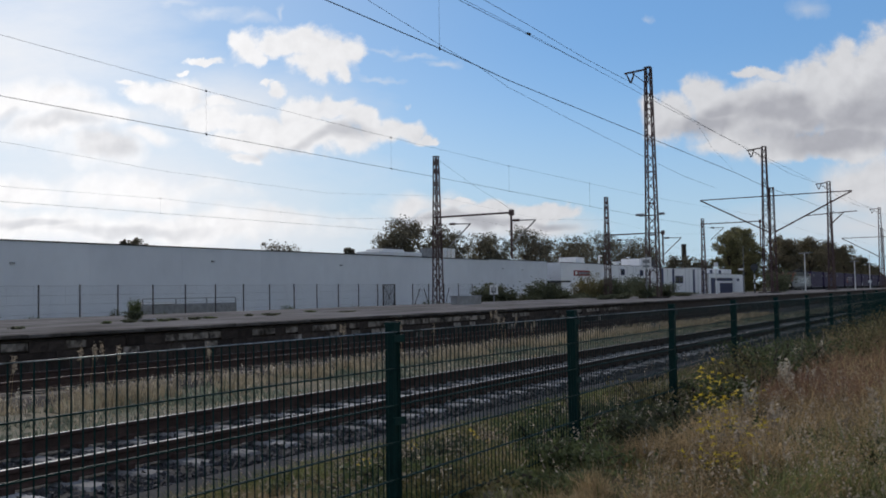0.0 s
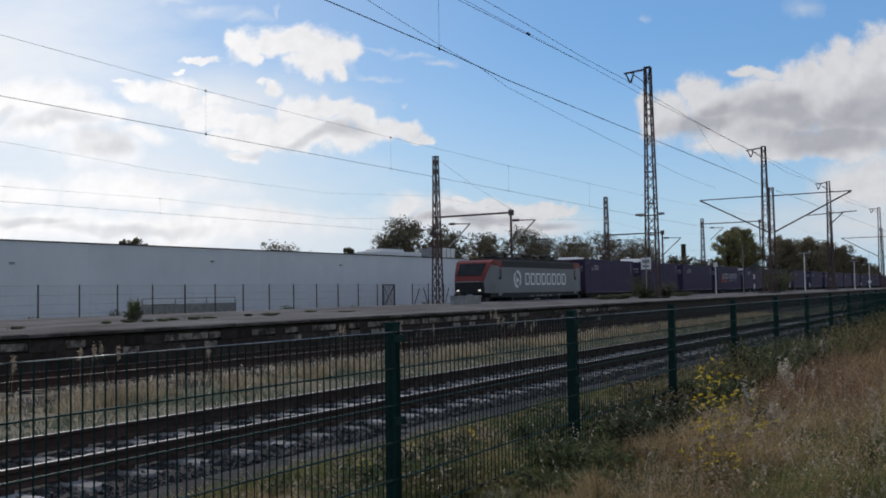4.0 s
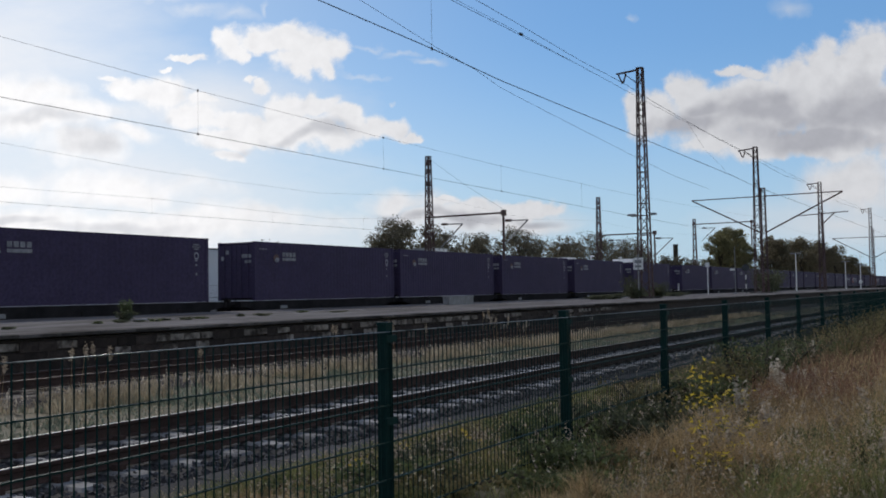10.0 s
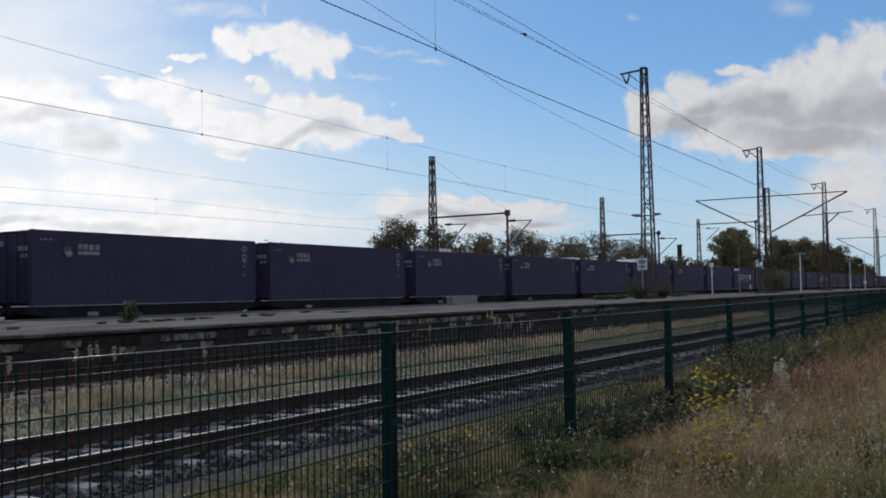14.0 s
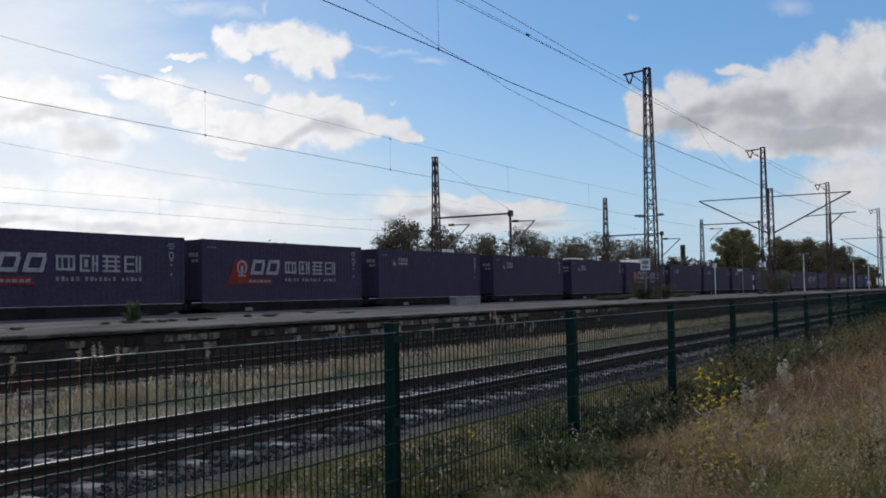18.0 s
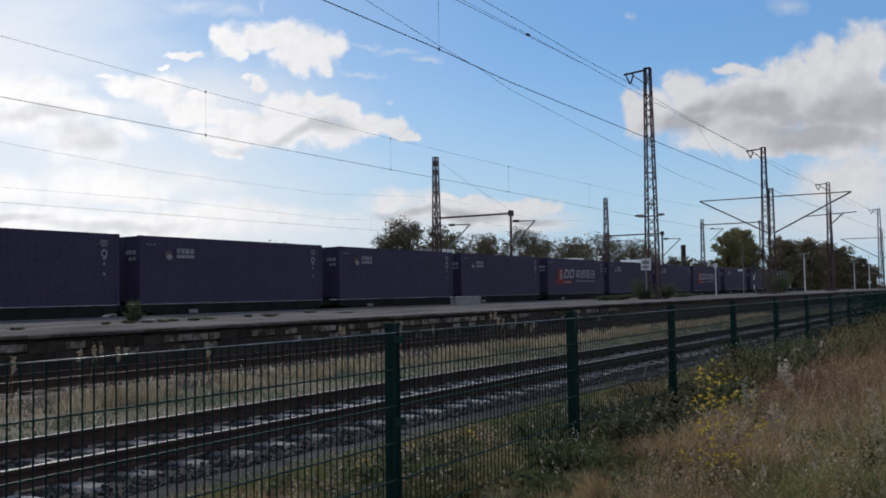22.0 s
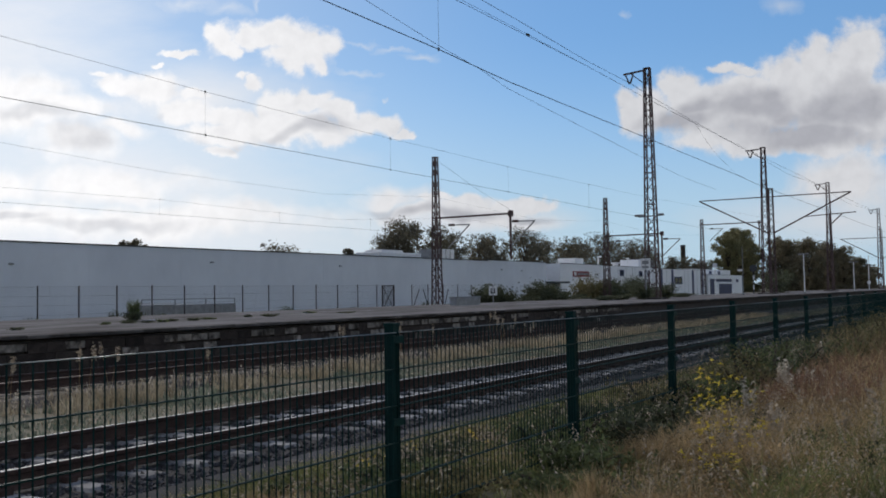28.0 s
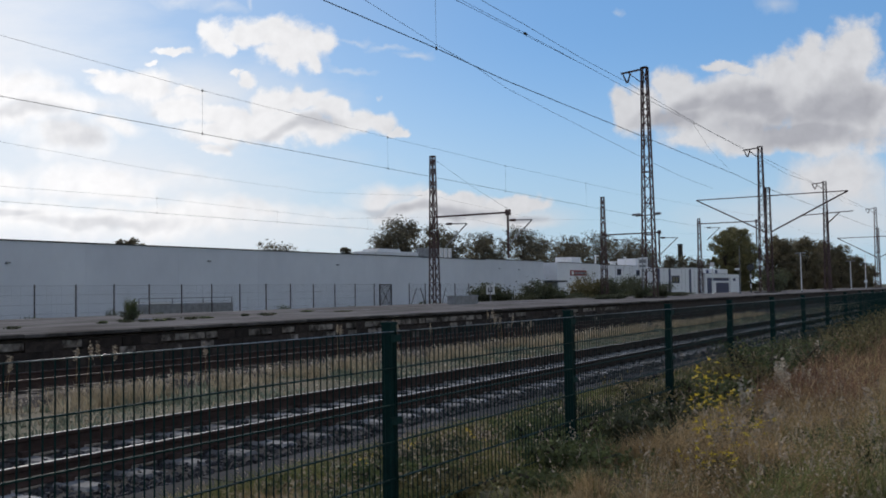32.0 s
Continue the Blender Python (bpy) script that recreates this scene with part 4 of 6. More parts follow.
TREES = [(113.5, 10.5, 6.8, 0), (118, 11.3, 6.5, 1), (122.5, 13.0, 8.0, 0), (128, 12.6, 7.5, 1), (133.5, 11.2, 7.5, 0), (139, 11.2, 8.0, 1), (145, 10.2, 6.0, 0), (152.5, 12.2, 8.0, 0), (159, 13.2, 9.0, 0), (166, 11.7, 8.5, 1),
         (173, 11.9, 9.0, 1), (181, 11.9, 10.0, 0), (189, 11.5, 9.0, 1), (197, 14.0, 10.5, 0), (205, 12.4, 9.0, 1), (213, 13.2, 10.5, 0), (223, 13.4, 11, 0), (232, 11.5, 10, 1)]
for k, (x, h, w, c) in enumerate(TREES):
    tree(x, 80 + (k * 7 % 5) - 2, 0, h * 1.02, w * 1.22, (M_LEAF, M_LEAF2)[c], 10 + k, 7200, leaf=0.15, low=0.12)
for k, (x, h, w) in enumerate(((67.5, 7.9, 3.2), (90.2, 8.4, 5.6), (104.5, 8.3, 2.3))):
    tree(x, 80, 0, h, w * 1.25, M_LEAF2, 40 + k, 4200, leaf=0.13)
for k, (x, h, w) in enumerate(((262, 10.2, 10), (274, 10.4, 11), (285, 9.6, 10))):
    tree(x, 82, 0, h, w, M_LEAF, 50 + k, 2200, leaf=0.3)
# distant trees, in the leaf colours paled for haze
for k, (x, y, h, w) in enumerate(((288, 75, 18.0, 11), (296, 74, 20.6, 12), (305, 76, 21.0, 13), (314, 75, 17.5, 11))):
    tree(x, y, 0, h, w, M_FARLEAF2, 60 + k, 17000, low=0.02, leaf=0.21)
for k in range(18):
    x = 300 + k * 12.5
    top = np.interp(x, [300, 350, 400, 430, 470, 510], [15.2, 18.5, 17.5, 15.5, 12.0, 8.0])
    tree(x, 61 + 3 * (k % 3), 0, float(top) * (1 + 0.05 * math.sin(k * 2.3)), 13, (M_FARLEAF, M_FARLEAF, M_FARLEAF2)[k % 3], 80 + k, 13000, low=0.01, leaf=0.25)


def bush(x, y, z, height, width, mat, seed, leaves=900, label="dense green bush beside the line", leaf=0.11):
    rng = np.random.RandomState(seed)
    t = thing("bush", (x, y, z), label, "bush", "bushes")
    tr = Mesh()
    k = 9
    tips = []
    for i in range(k):
        a = 2 * math.pi * i / k + rng.uniform(-0.3, 0.3)
        r = width / 2 * rng.uniform(0.3, 0.9)
        tip = np.array((r * math.cos(a), r * math.sin(a), height * rng.uniform(0.55, 1.0)))
        tips.append(tip)
        tr.tube([(0.05 * math.cos(a), 0.05 * math.sin(a), -0.1), tuple(tip * (0.55, 0.55, 0.6)), tuple(tip)], [0.03, 0.02, 0.006], 4)
    part("stem", tr, M_BARK, t)
    tips = np.array(tips)
    i = rng.randint(k, size=leaves)
    u = rng.uniform(0.15, 1.05, leaves)[:, None]
    p = tips[i] * u + rng.normal(size=(leaves, 3)) * (width * 0.11, width * 0.11, height * 0.08)
    p[:, 2] = np.abs(p[:, 2])
    a, b = rng.normal(size=(2, leaves, 3))
    a /= np.linalg.norm(a, axis=1)[:, None]
    b = np.cross(a, b)
    b /= np.linalg.norm(b, axis=1)[:, None]
    s = (leaf * rng.uniform(0.5, 1.4, leaves))[:, None]
    part("foliage", cloud_of("foliage", mat, np.stack([p - a * s, p - b * s * 0.6, p + a * s, p + b * s * 0.6], 1), 4), None, t)
    return t


# growth between the main line and the white hall
for k, (x, h, w) in enumerate(((67.0, 2.3, 1.9), (68.9, 1.9, 2.2), (70.6, 1.3, 1.6), (74.6, 1.1, 1.8), (76.6, 2.2, 2.2), (78.6, 1.9, 2.2), (80.8, 1.5, 2.0), (83.6, 1.0, 2.2), (85.6, 1.2, 2.0), (92.5, 2.4, 3.0), (95.2, 2.7, 3.2), (98.4, 2.3, 3.4), (102, 2.5, 3.6), (106, 2.0, 4))):
    bush(x, 37, -0.2, h * 1.1, w * 1.25, M_DARKBUSH, 100 + k, 4600, "dark green bush beside the main line", 0.08)
for k, (x, h, w) in enumerate(((87.4, 2.6, 2.2), (89.4, 3.2, 2.4), (91.0, 2.4, 2.0))):
    bush(x, 37.5, -0.2, h, w, M_GOLDBUSH, 120 + k, 2200, "olive green shrub beside the line", 0.085)
for k, (x, y, h, w) in enumerate(((61.5, 24.6, 0.3, 1.8), (63.5, 24.2, 0.38, 2.0), (66.3, 23.8, 1.6, 2.0), (65.4, 23.2, 0.9, 1.6), (68.2, 22.4, 1.1, 1.7), (71, 24, 0.4, 2.2), (75, 25, 0.4, 2.4), (80, 25, 0.35, 2.4))):
    bush(x, y, PZ, h, w, M_DARKBUSH, 130 + k, 1800, "weedy bush grown through the platform", 0.05)
for k, (x, y, h, w) in enumerate(((112, 24, 3.2, 4), (118, 25, 2.6, 4), (124, 26, 2.4, 4))):
    bush(x, y, PZ, h, w, M_DARKBUSH, 140 + k, 2200, "dark overgrown shrub on the platform end", 0.09)


# ---- grass ----
def blades(name, mat, boxes, label, seed, lean=0.35, width=0.004, gaps=-0.2, category="grass"):
    """Blades of three corners and a bend: x0, x1, y0, y1, count, low, high."""
    rng = np.random.RandomState(seed)
    quads = []
    for x0, x1, y0, y1, cnt, lo, hi, pw in boxes:
        x = x0 + (x1 - x0) * rng.rand(cnt) ** pw
        y = rng.uniform(y0, y1, cnt)
        field = np.array([noise.noise((a * 0.9, b * 0.9, seed * 1.7)) for a, b in zip(x, y)])
        keep = field > (-0.45 if x0 < 10 and y1 < 3 else gaps)
        if y1 < 3.5:          # tussocks on the bank
            tuft = np.array([noise.noise((a * 3.1, b * 3.1, seed * 2.3)) + 0.5 * noise.noise((a * 7.3, b * 7.3, seed)) for a, b in zip(x, y)])
            keep &= tuft > rng.uniform(-0.55, 0.1, cnt)
        x, y = x[keep], y[keep]
        cnt = len(x)
        z = np.array([ground_z(b) for b in y]) - 0.03
        h = rng.uniform(lo, hi, cnt)
        if y1 < 3.5:
            h *= np.clip(0.95 + 0.9 * tuft[keep], 0.55, 1.5)
        a = rng.uniform(0, 2 * math.pi, cnt)
        w = width * rng.uniform(0.7, 1.5, cnt) * (1 + 0.05 * x)
        ln = rng.uniform(0.05, lean, cnt) * h
        g = rng.uniform(0, 2 * math.pi, cnt)
        base = np.stack([x, y, z], 1)
        side = np.stack([np.cos(a) * w, np.sin(a) * w, 0 * w], 1)
        mid = base + np.stack([np.cos(g) * ln * 0.35, np.sin(g) * ln * 0.35, h * 0.6], 1)
        tip = base + np.stack([np.cos(g) * ln, np.sin(g) * ln, h], 1)
        quads += [np.stack([base - side, base + side, mid + side * 0.8, mid - side * 0.8], 1), np.stack([mid - side * 0.8, mid + side * 0.8, tip + side * 0.15, tip - side * 0.15], 1)]
    return tagged(part(name, cloud_of(name, mat, np.concatenate(quads), 4), None), label, category, kind="stuff")


blades("dry_grass", M_DRY, [(6.3, 14, 1.15, 2.4, 52000, 0.07, 0.27, 1.1), (5.0, 6.4, 0.8, 2.0, 16000, 0.06, 0.2, 1.0), (8.5, 15, -1.8, 1.2, 15000, 0.08, 0.3, 1.0), (3.2, 9, -1.2, 1.2, 10000, 0.07, 0.26, 1.0), (5.4, 7.6, 1.5, 2.6, 26000, 0.05, 0.18, 1.0), (4.3, 6.6, 1.1, 2.3, 22000, 0.08, 0.22, 1.0), (-14, 2.6, -6, 2.5, 9000, 0.1, 0.35, 1.0), (8, 14, -1.5, 1.9, 5000, 0.25, 0.45, 1.0), (12, 45, -2, 3.2, 14000, 0.2, 0.5, 1.4), (2.5, 10, 3.1, 5.7, 16000, 0.05, 0.2, 1.0), (10, 24, 3.1, 5.7, 6000, 0.05, 0.22, 1.0)], "tall dry straw-coloured grass on the bank", 1, lean=1.1, width=0.0017)
blades("green_grass", M_GREEN, [(2.4, 10, -1.8, 1.35, 52000, 0.06, 0.3, 1.1), (6.5, 14, -1.5, 1.6, 20000, 0.06, 0.26, 1.0), (3.6, 14, 0.8, 2.75, 26000, 0.04, 0.15, 1.2), (-14, 2.4, -6, 2.7, 12000, 0.06, 0.3, 1.0), (-14, 2, 3.0, 5.2, 5000, 0.06, 0.25, 1.0), (2, 30, 2.6, 5.7, 20000, 0.05, 0.22, 1.5), (2.5, 10, 3.0, 5.72, 30000, 0.05, 0.2, 1.0), (2.5, 14, 5.2, 5.74, 12000, 0.06, 0.2, 1.0), (12, 45, -2, 3.4, 6000, 0.15, 0.45, 1.4)], "green grass and weeds on both sides of the fence", 2, lean=1.1, width=0.0024)
blades("pale_stalks", M_STRAW, [(5.5, 13, -1.2, 2.5, 3600, 0.16, 0.38, 1.0), (3.2, 7, 0.8, 1.9, 700, 0.12, 0.26, 1.0)], "upright bleached grass stalks on the bank", 12, lean=0.6, width=0.0016)
blades("reddish_stalks", M_RUSTGRASS, [(9.8, 13.6, 1.35, 2.3, 9000, 0.12, 0.36, 1.0), (13, 19, 1.5, 2.5, 3500, 0.2, 0.45, 1.0)], "reddish brown dry weed stalks on the bank", 13, lean=0.7, width=0.0022, gaps=-0.6)
blades("track_side_grass", M_STRAW, [(4, 60, 12.6, 14.4, 26000, 0.1, 0.34, 1.4), (4, 60, 10.6, 12.6, 5000, 0.04, 0.15, 1.4)], "pale dry grass between the two tracks", 3, lean=0.9, width=0.004, gaps=-0.02)
blades("track_side_weeds", M_SAGE, [(4, 60, 10.0, 12.6, 24000, 0.03, 0.11, 1.4), (4, 60, 12.2, 14.0, 9000, 0.04, 0.16, 1.4)], "low green weeds between the two tracks", 4, width=0.007)


def ears(name, mat, boxes, label, seed, size=0.006):
    """Loose ripe panicles on the grass: x0, x1, y0, y1, count, low, high."""
    rng = np.random.RandomState(seed)
    tris = []
    for x0, x1, y0, y1, cnt, lo, hi in boxes:
        x, y = rng.uniform(x0, x1, cnt), rng.uniform(y0, y1, cnt)
        tuft = np.array([noise.noise((a * 2.2, b * 2.2, seed * 1.3)) for a, b in zip(x, y)])
        keep = tuft > rng.uniform(-0.5, 0.25, cnt)
        x, y = x[keep], y[keep]
        cnt = len(x)
        z = np.array([ground_z(b) for b in y]) + rng.uniform(lo, hi, cnt)
        g, lean = rng.uniform(0, 2 * math.pi, cnt), rng.uniform(0.1, 0.9, cnt)
        axis = np.stack([np.cos(g) * lean, np.sin(g) * lean, np.ones(cnt)], 1)
        for k in range(9):
            c = np.stack([x, y, z], 1) + axis * (k - 4) * 0.011 + rng.normal(size=(cnt, 3)) * 0.004 * (1 + (8 - k) * 0.15)
            a, b = rng.normal(size=(2, cnt, 3)) * size
            tris.append(np.stack([c - a, c - b, c + a], 1))
    return tagged(part(name, cloud_of(name, mat, np.concatenate(tris), 3), None), label, "grass", kind="stuff")


ears("grass_ears", M_DRY, [(6.0, 14, 0.6, 2.3, 5200, 0.12, 0.27), (8, 15, -1.6, 1.0, 1500, 0.14, 0.32), (4.2, 7.0, 0.9, 2.1, 2200, 0.1, 0.22)], "ripe straw-coloured grass panicles", 21)
ears("grass_ears", M_PALE, [(5.0, 11, 2.5, 4.6, 900, 0.08, 0.3), (3.0, 9, 3.2, 5.7, 1000, 0.06, 0.2), (11, 18, 2.4, 4.2, 500, 0.2, 0.5), (6.0, 12, 0.8, 2.2, 900, 0.16, 0.34), (4.0, 8.0, 0.5, 2.0, 500, 0.12, 0.28)], "bleached feathery grass panicles", 22, 0.007)
ears("grass_ears", M_FLUFF, [(8, 40, 12.8, 14.3, 620, 0.14, 0.34), (6, 24, 10.4, 12.6, 160, 0.05, 0.12)], "white fluffy seed heads between the two tracks", 24, 0.011)
ears("grass_ears", M_RUSTGRASS, [(9.5, 14, 1.3, 2.3, 2600, 0.14, 0.36)], "reddish brown ripe seed panicles", 23)


def seed_plants(boxes, seed, label, mat=None, wide=0.018):
    rng = np.random.RandomState(seed)
    for x0, x1, y0, y1, cnt, lo, hi in boxes:
        for _ in range(cnt):
            x, y, h = rng.uniform(x0, x1), rng.uniform(y0, y1), rng.uniform(lo, hi)
            t = thing("seed_plant", (x, y, ground_z(y) - 0.02), label, "weed", "seed plants")
            g, ln = rng.uniform(0, 6.28), rng.uniform(0.05, 0.25) * h
            top = Vector((math.cos(g) * ln, math.sin(g) * ln, h))
            part("stem", Mesh().tube([(0, 0, 0), top * 0.5 + Vector((0, 0, 0.06 * h)), top], [0.004, 0.003, 0.002], 4), M_DRY, t)
            c = np.array(top) + rng.normal(size=(90, 3)) * (wide, wide, 0.07) + (0, 0, -0.05)
            a = rng.normal(size=(90, 3)) * 0.014
            b = rng.normal(size=(90, 3)) * 0.014
            part("seed_head", cloud_of("seed_head", mat or M_PALE, np.stack([c - a, c - b, c + a], 1), 3), None, t)["kind"] = "stuff"


seed_plants([(6.5, 12, 0.6, 2.2, 8, 0.25, 0.4), (13.9, 14.1, 14.1, 14.3, 1, 0.6, 0.75), (18.1, 18.4, 14.1, 14.3, 2, 0.75, 1.0), (20.8, 21.1, 14.1, 14.3, 2, 0.8, 1.05), (22.3, 22.6, 14.1, 14.3, 1, 0.7, 0.9), (25.6, 26.2, 14.1, 14.3, 3, 0.9, 1.25), (26.5, 27.2, 14.1, 14.3, 4, 0.7, 1.0), (28.3, 30, 14.1, 14.3, 3, 0.5, 0.9), (9.35, 9.5, 14.2, 14.3, 2, 0.7, 0.85), (10.8, 11.0, 14.2, 14.3, 2, 0.85, 1.05), (11.4, 11.55, 14.2, 14.3, 2, 0.8, 1.0)], 7, "dry weed with pale feathery seed heads")
seed_plants([(10.5, 11.1, 2.2, 2.35, 6, 0.2, 0.44), (10.2, 12.0, 1.95, 2.3, 9, 0.18, 0.34), (8.2, 9.4, 2.0, 2.3, 2, 0.22, 0.36), (12.5, 14, 2.4, 2.6, 2, 0.4, 0.55), (9.2, 9.6, 2.2, 2.3, 2, 0.2, 0.3)], 8, "dry weed with white fluffy seed heads", M_FLUFF, 0.011)


def flower_plant(x, y, h, seed):
    rng = np.random.RandomState(seed)
    t = thing("flowering_weed", (x, y, ground_z(y) - 0.02), "tall weed with small yellow flowers", "flower", "yellow flowers")
    heads, lf = [], []
    for k in range(4):
        a, r = rng.uniform(0, 6.28), rng.uniform(0.03, 0.17)
        top = np.array((r * math.cos(a), r * math.sin(a), h * rng.uniform(0.65, 1.0)))
        part("stem", Mesh().tube([(0, 0, 0), tuple(top * (0.4, 0.4, 0.6)), tuple(top)], [0.004, 0.0025, 0.0015], 4), M_DARKBUSH, t)
        for _ in range(4):
            heads.append(top * (1, 1, rng.uniform(0.6, 1.0)) + rng.normal(size=3) * (0.03, 0.03, 0.02))
        for _ in range(5):
            lf.append(top * rng.uniform(0.1, 0.8) + rng.normal(size=3) * 0.02)
    c = np.array(heads)
    q = []
    for k in range(5):
        a0, a1 = 2 * math.pi * k / 5, 2 * math.pi * (k + 0.8) / 5
        tilt = rng.normal(size=c.shape) * 0.01
        q.append(np.stack([c, c + (0.018 * math.cos(a0), 0.018 * math.sin(a0), 0.006) + tilt, c + (0.018 * math.cos(a1), 0.018 * math.sin(a1), 0.006) - tilt], 1))
    part("blossom", cloud_of("blossom", M_YELLOW, np.concatenate(q), 3), None, t, "small yellow flower heads")
    c = np.array(lf)
    a, b = rng.normal(size=(2, len(c), 3)) * 0.016
    part("foliage", cloud_of("foliage", M_BUSH, np.stack([c - a, c - b, c + a, c + b], 1), 4), None, t)


FLOWERS = [(8.3, 2.38, 0.54), (8.4, 2.38, 0.46), (8.25, 2.35, 0.4), (9.75, 2.6, 0.58), (9.4, 2.6, 0.6), (9.1, 2.35, 0.34), (9.3, 2.3, 0.36), (6.25, 1.78, 0.28), (6.38, 1.72, 0.28), (6.79, 1.77, 0.30), (7.01, 1.69, 0.30), (7.48, 1.87, 0.34), (7.87, 1.84, 0.34), (6.70, 1.72, 0.30), (7.26, 2.04, 0.34), (7.64, 2.03, 0.38), (7.37, 2.11, 0.34), (5.9, 4.3, 0.28), (6.9, 4.5, 0.26), (7.9, 4.5, 0.2)]
for k, (x, y, h) in enumerate(FLOWERS):
    flower_plant(x, y, h, 200 + k)
for k, (x, y, h, w) in enumerate(((6.9, 3.3, 0.34, 1.0), (7.7, 3.4, 0.36, 1.0), (5.4, 3.7, 0.24, 0.9), (9.4, 3.3, 0.4, 1.1), (6.2, 2.75, 0.24, 0.8), (7.3, 2.7, 0.3, 0.8), (9.7, 2.72, 0.36, 0.9), (10.8, 2.68, 0.55, 1.0), (12.0, 2.7, 0.62, 1.2), (13.3, 2.72, 0.6, 1.3), (14.8, 2.7, 0.5, 1.6), (18.5, 2.7, 0.5, 1.8), (23, 2.9, 0.5, 2), (6.4, 4.1, 0.26, 1.0), (5.6, 2.6, 0.12, 0.8), (5.2, 3.2, 0.14, 0.8), (8.6, 3.3, 0.22, 1.0), (8.4, 2.72, 0.24, 0.9), (9.3, 4.0, 0.2, 1.2))):
    bush(x, y, ground_z(y), h, w, (M_BUSH, M_DARKBUSH, M_GOLDBUSH)[(0, 1, 0, 2)[k % 4]], 230 + k, 2600, "low leafy green weeds at the fence", 0.018)
for k, (x, y, h, w) in enumerate(((15.5, 2.2, 0.5, 1.0), (17.0, 2.3, 0.6, 1.2), (19.2, 2.35, 0.7, 1.4), (22, 2.4, 0.75, 1.6), (25, 2.5, 0.8, 1.8))):
    bush(x, y, ground_z(y), h, w, M_GOLDBUSH, 250 + k, 2600, "golden brown autumn weeds on the bank", 0.018)

for k, x in enumerate((25.2, 27.4, 29.9, 31.1, 34.8, 38.2, 45.5, 49.0, 56.8, 63.6, 66.5, 68.4)):
    bush(x, 42.7, -0.02, 0.3 + 0.22 * (k * 5 % 3), 0.7 + 0.2 * (k % 3), (M_DARKBUSH, M_BUSH)[k % 2], 330 + k, 500, "low weeds at the foot of the wire fence", 0.04)

for k, (x, y, h, w) in enumerate(((7.4, 2.2, 0.16, 0.5), (8.2, 1.8, 0.18, 0.6), (8.9, 2.0, 0.22, 0.6), (9.7, 1.7, 0.24, 0.7), (10.6, 2.0, 0.26, 0.6), (7.7, 1.5, 0.18, 0.5), (8.6, 1.2, 0.22, 0.6), (11.6, 1.6, 0.3, 0.8), (9.4, 0.9, 0.24, 0.6), (6.7, 1.75, 0.14, 0.45), (6.4, 1.35, 0.16, 0.45), (7.2, 1.0, 0.2, 0.5), (12.8, 1.9, 0.34, 0.9))):
    bush(x, y, ground_z(y), h, w, (M_GOLDBUSH, M_BUSH, M_DARKBUSH)[k % 3], 350 + k, 700, "low weed clump among the dry grass", 0.017)

for k, (x, y, h, w) in enumerate(((7.9, 4.6, 0.16, 0.9), (7.3, 4.2, 0.14, 0.8), (8.6, 4.7, 0.16, 0.9), (6.4, 4.7, 0.14, 0.8), (5.6, 4.4, 0.14, 0.8), (5.0, 3.8, 0.14, 0.8), (6.2, 3.7, 0.16, 0.7), (4.4, 4.6, 0.14, 0.8), (7.0, 5.2, 0.12, 0.7), (5.9, 5.2, 0.12, 0.7))):
    bush(x, y, ground_z(y), h, w, (M_GOLDBUSH, M_BUSH)[k % 2], 380 + k, 700, "low yellow-green weeds behind the mesh fence", 0.02)

# ---- things on the platform ----
TUFTS = [(17.69, 22.13, 0.35), (18.55, 22.21, 0.7), (19.02, 21.94, 0.4), (19.49, 21.8, 0.5), (20.43, 22.39, 0.4), (20.96, 22.03, 0.6), (22.01, 22.49, 0.5), (24.99, 22.51, 0.7), (29.3, 22.49, 0.9), (29.49, 24.44, 0.6), (14.14, 20.99, 0.4), (24.36, 22.98, 0.4)]
grit = thing("grit_box", (44.75, 26.65, PZ), "light grey low concrete box on the platform", "grit box")
part("body", Mesh().box(0, 0, 0, 2.75, 0.4, 0.43), M_GALV, grit)
part("lid", Mesh().chamfer(-0.04, -0.04, 0.43, 2.79, 0.44, 0.49, 0.02), M_GALV, grit)
for x, y, w, d in ((44.2, 25.9, 1.5, 0.35), (29.5, 24.9, 1.6, 0.3), (33.0, 24.3, 0.7, 0.25), (52.0, 26.4, 1.6, 0.4)):
    tagged(part("line_mark", Mesh().box(0, 0, 0, w, d, 0.006), M_DIMWHITE, at=(x, y, PZ + 0.001)), "worn white paint mark on the platform asphalt", "marking", "platform markings")
bush(20.3, 24.0, PZ, 0.66, 0.5, M_BUSH, 300, 2200, "small feathery green bush growing out of the platform", 0.022)
bush(20.15, 23.9, PZ, 0.3, 0.75, M_DARKBUSH, 301, 900, "dark weeds at the foot of a small bush", 0.025)
tagged(part("kerb_slab", Mesh().chamfer(-0.28, -0.1, 0, 0.28, 0.1, 0.04, 0.015), M_DIMWHITE, at=(20.6, 23.6, PZ)), "pale stone slab lying on the platform", "slab")
for k, (x, y, w) in enumerate(TUFTS):
    bush(x, y, PZ - 0.01, 0.07 + 0.03 * (k % 2), w, (M_DARKBUSH, M_BUSH)[k % 3 == 0], 310 + k, 320, "flat weed tuft in the platform asphalt", 0.026)


def sign_post(x, y, z, h, board, label):
    t = thing("sign_post", (x, y, z), label, "sign", "platform signs")
    part("pole", Mesh().tube([(0, 0, 0), (0, 0, h)], 0.055, 8), M_WHITE, t)
    if board:
        w, b0, b1 = board
        part("board", Mesh().box(-0.03, -w / 2, b0, 0.0, w / 2, b1), M_WHITE, t)
    return t


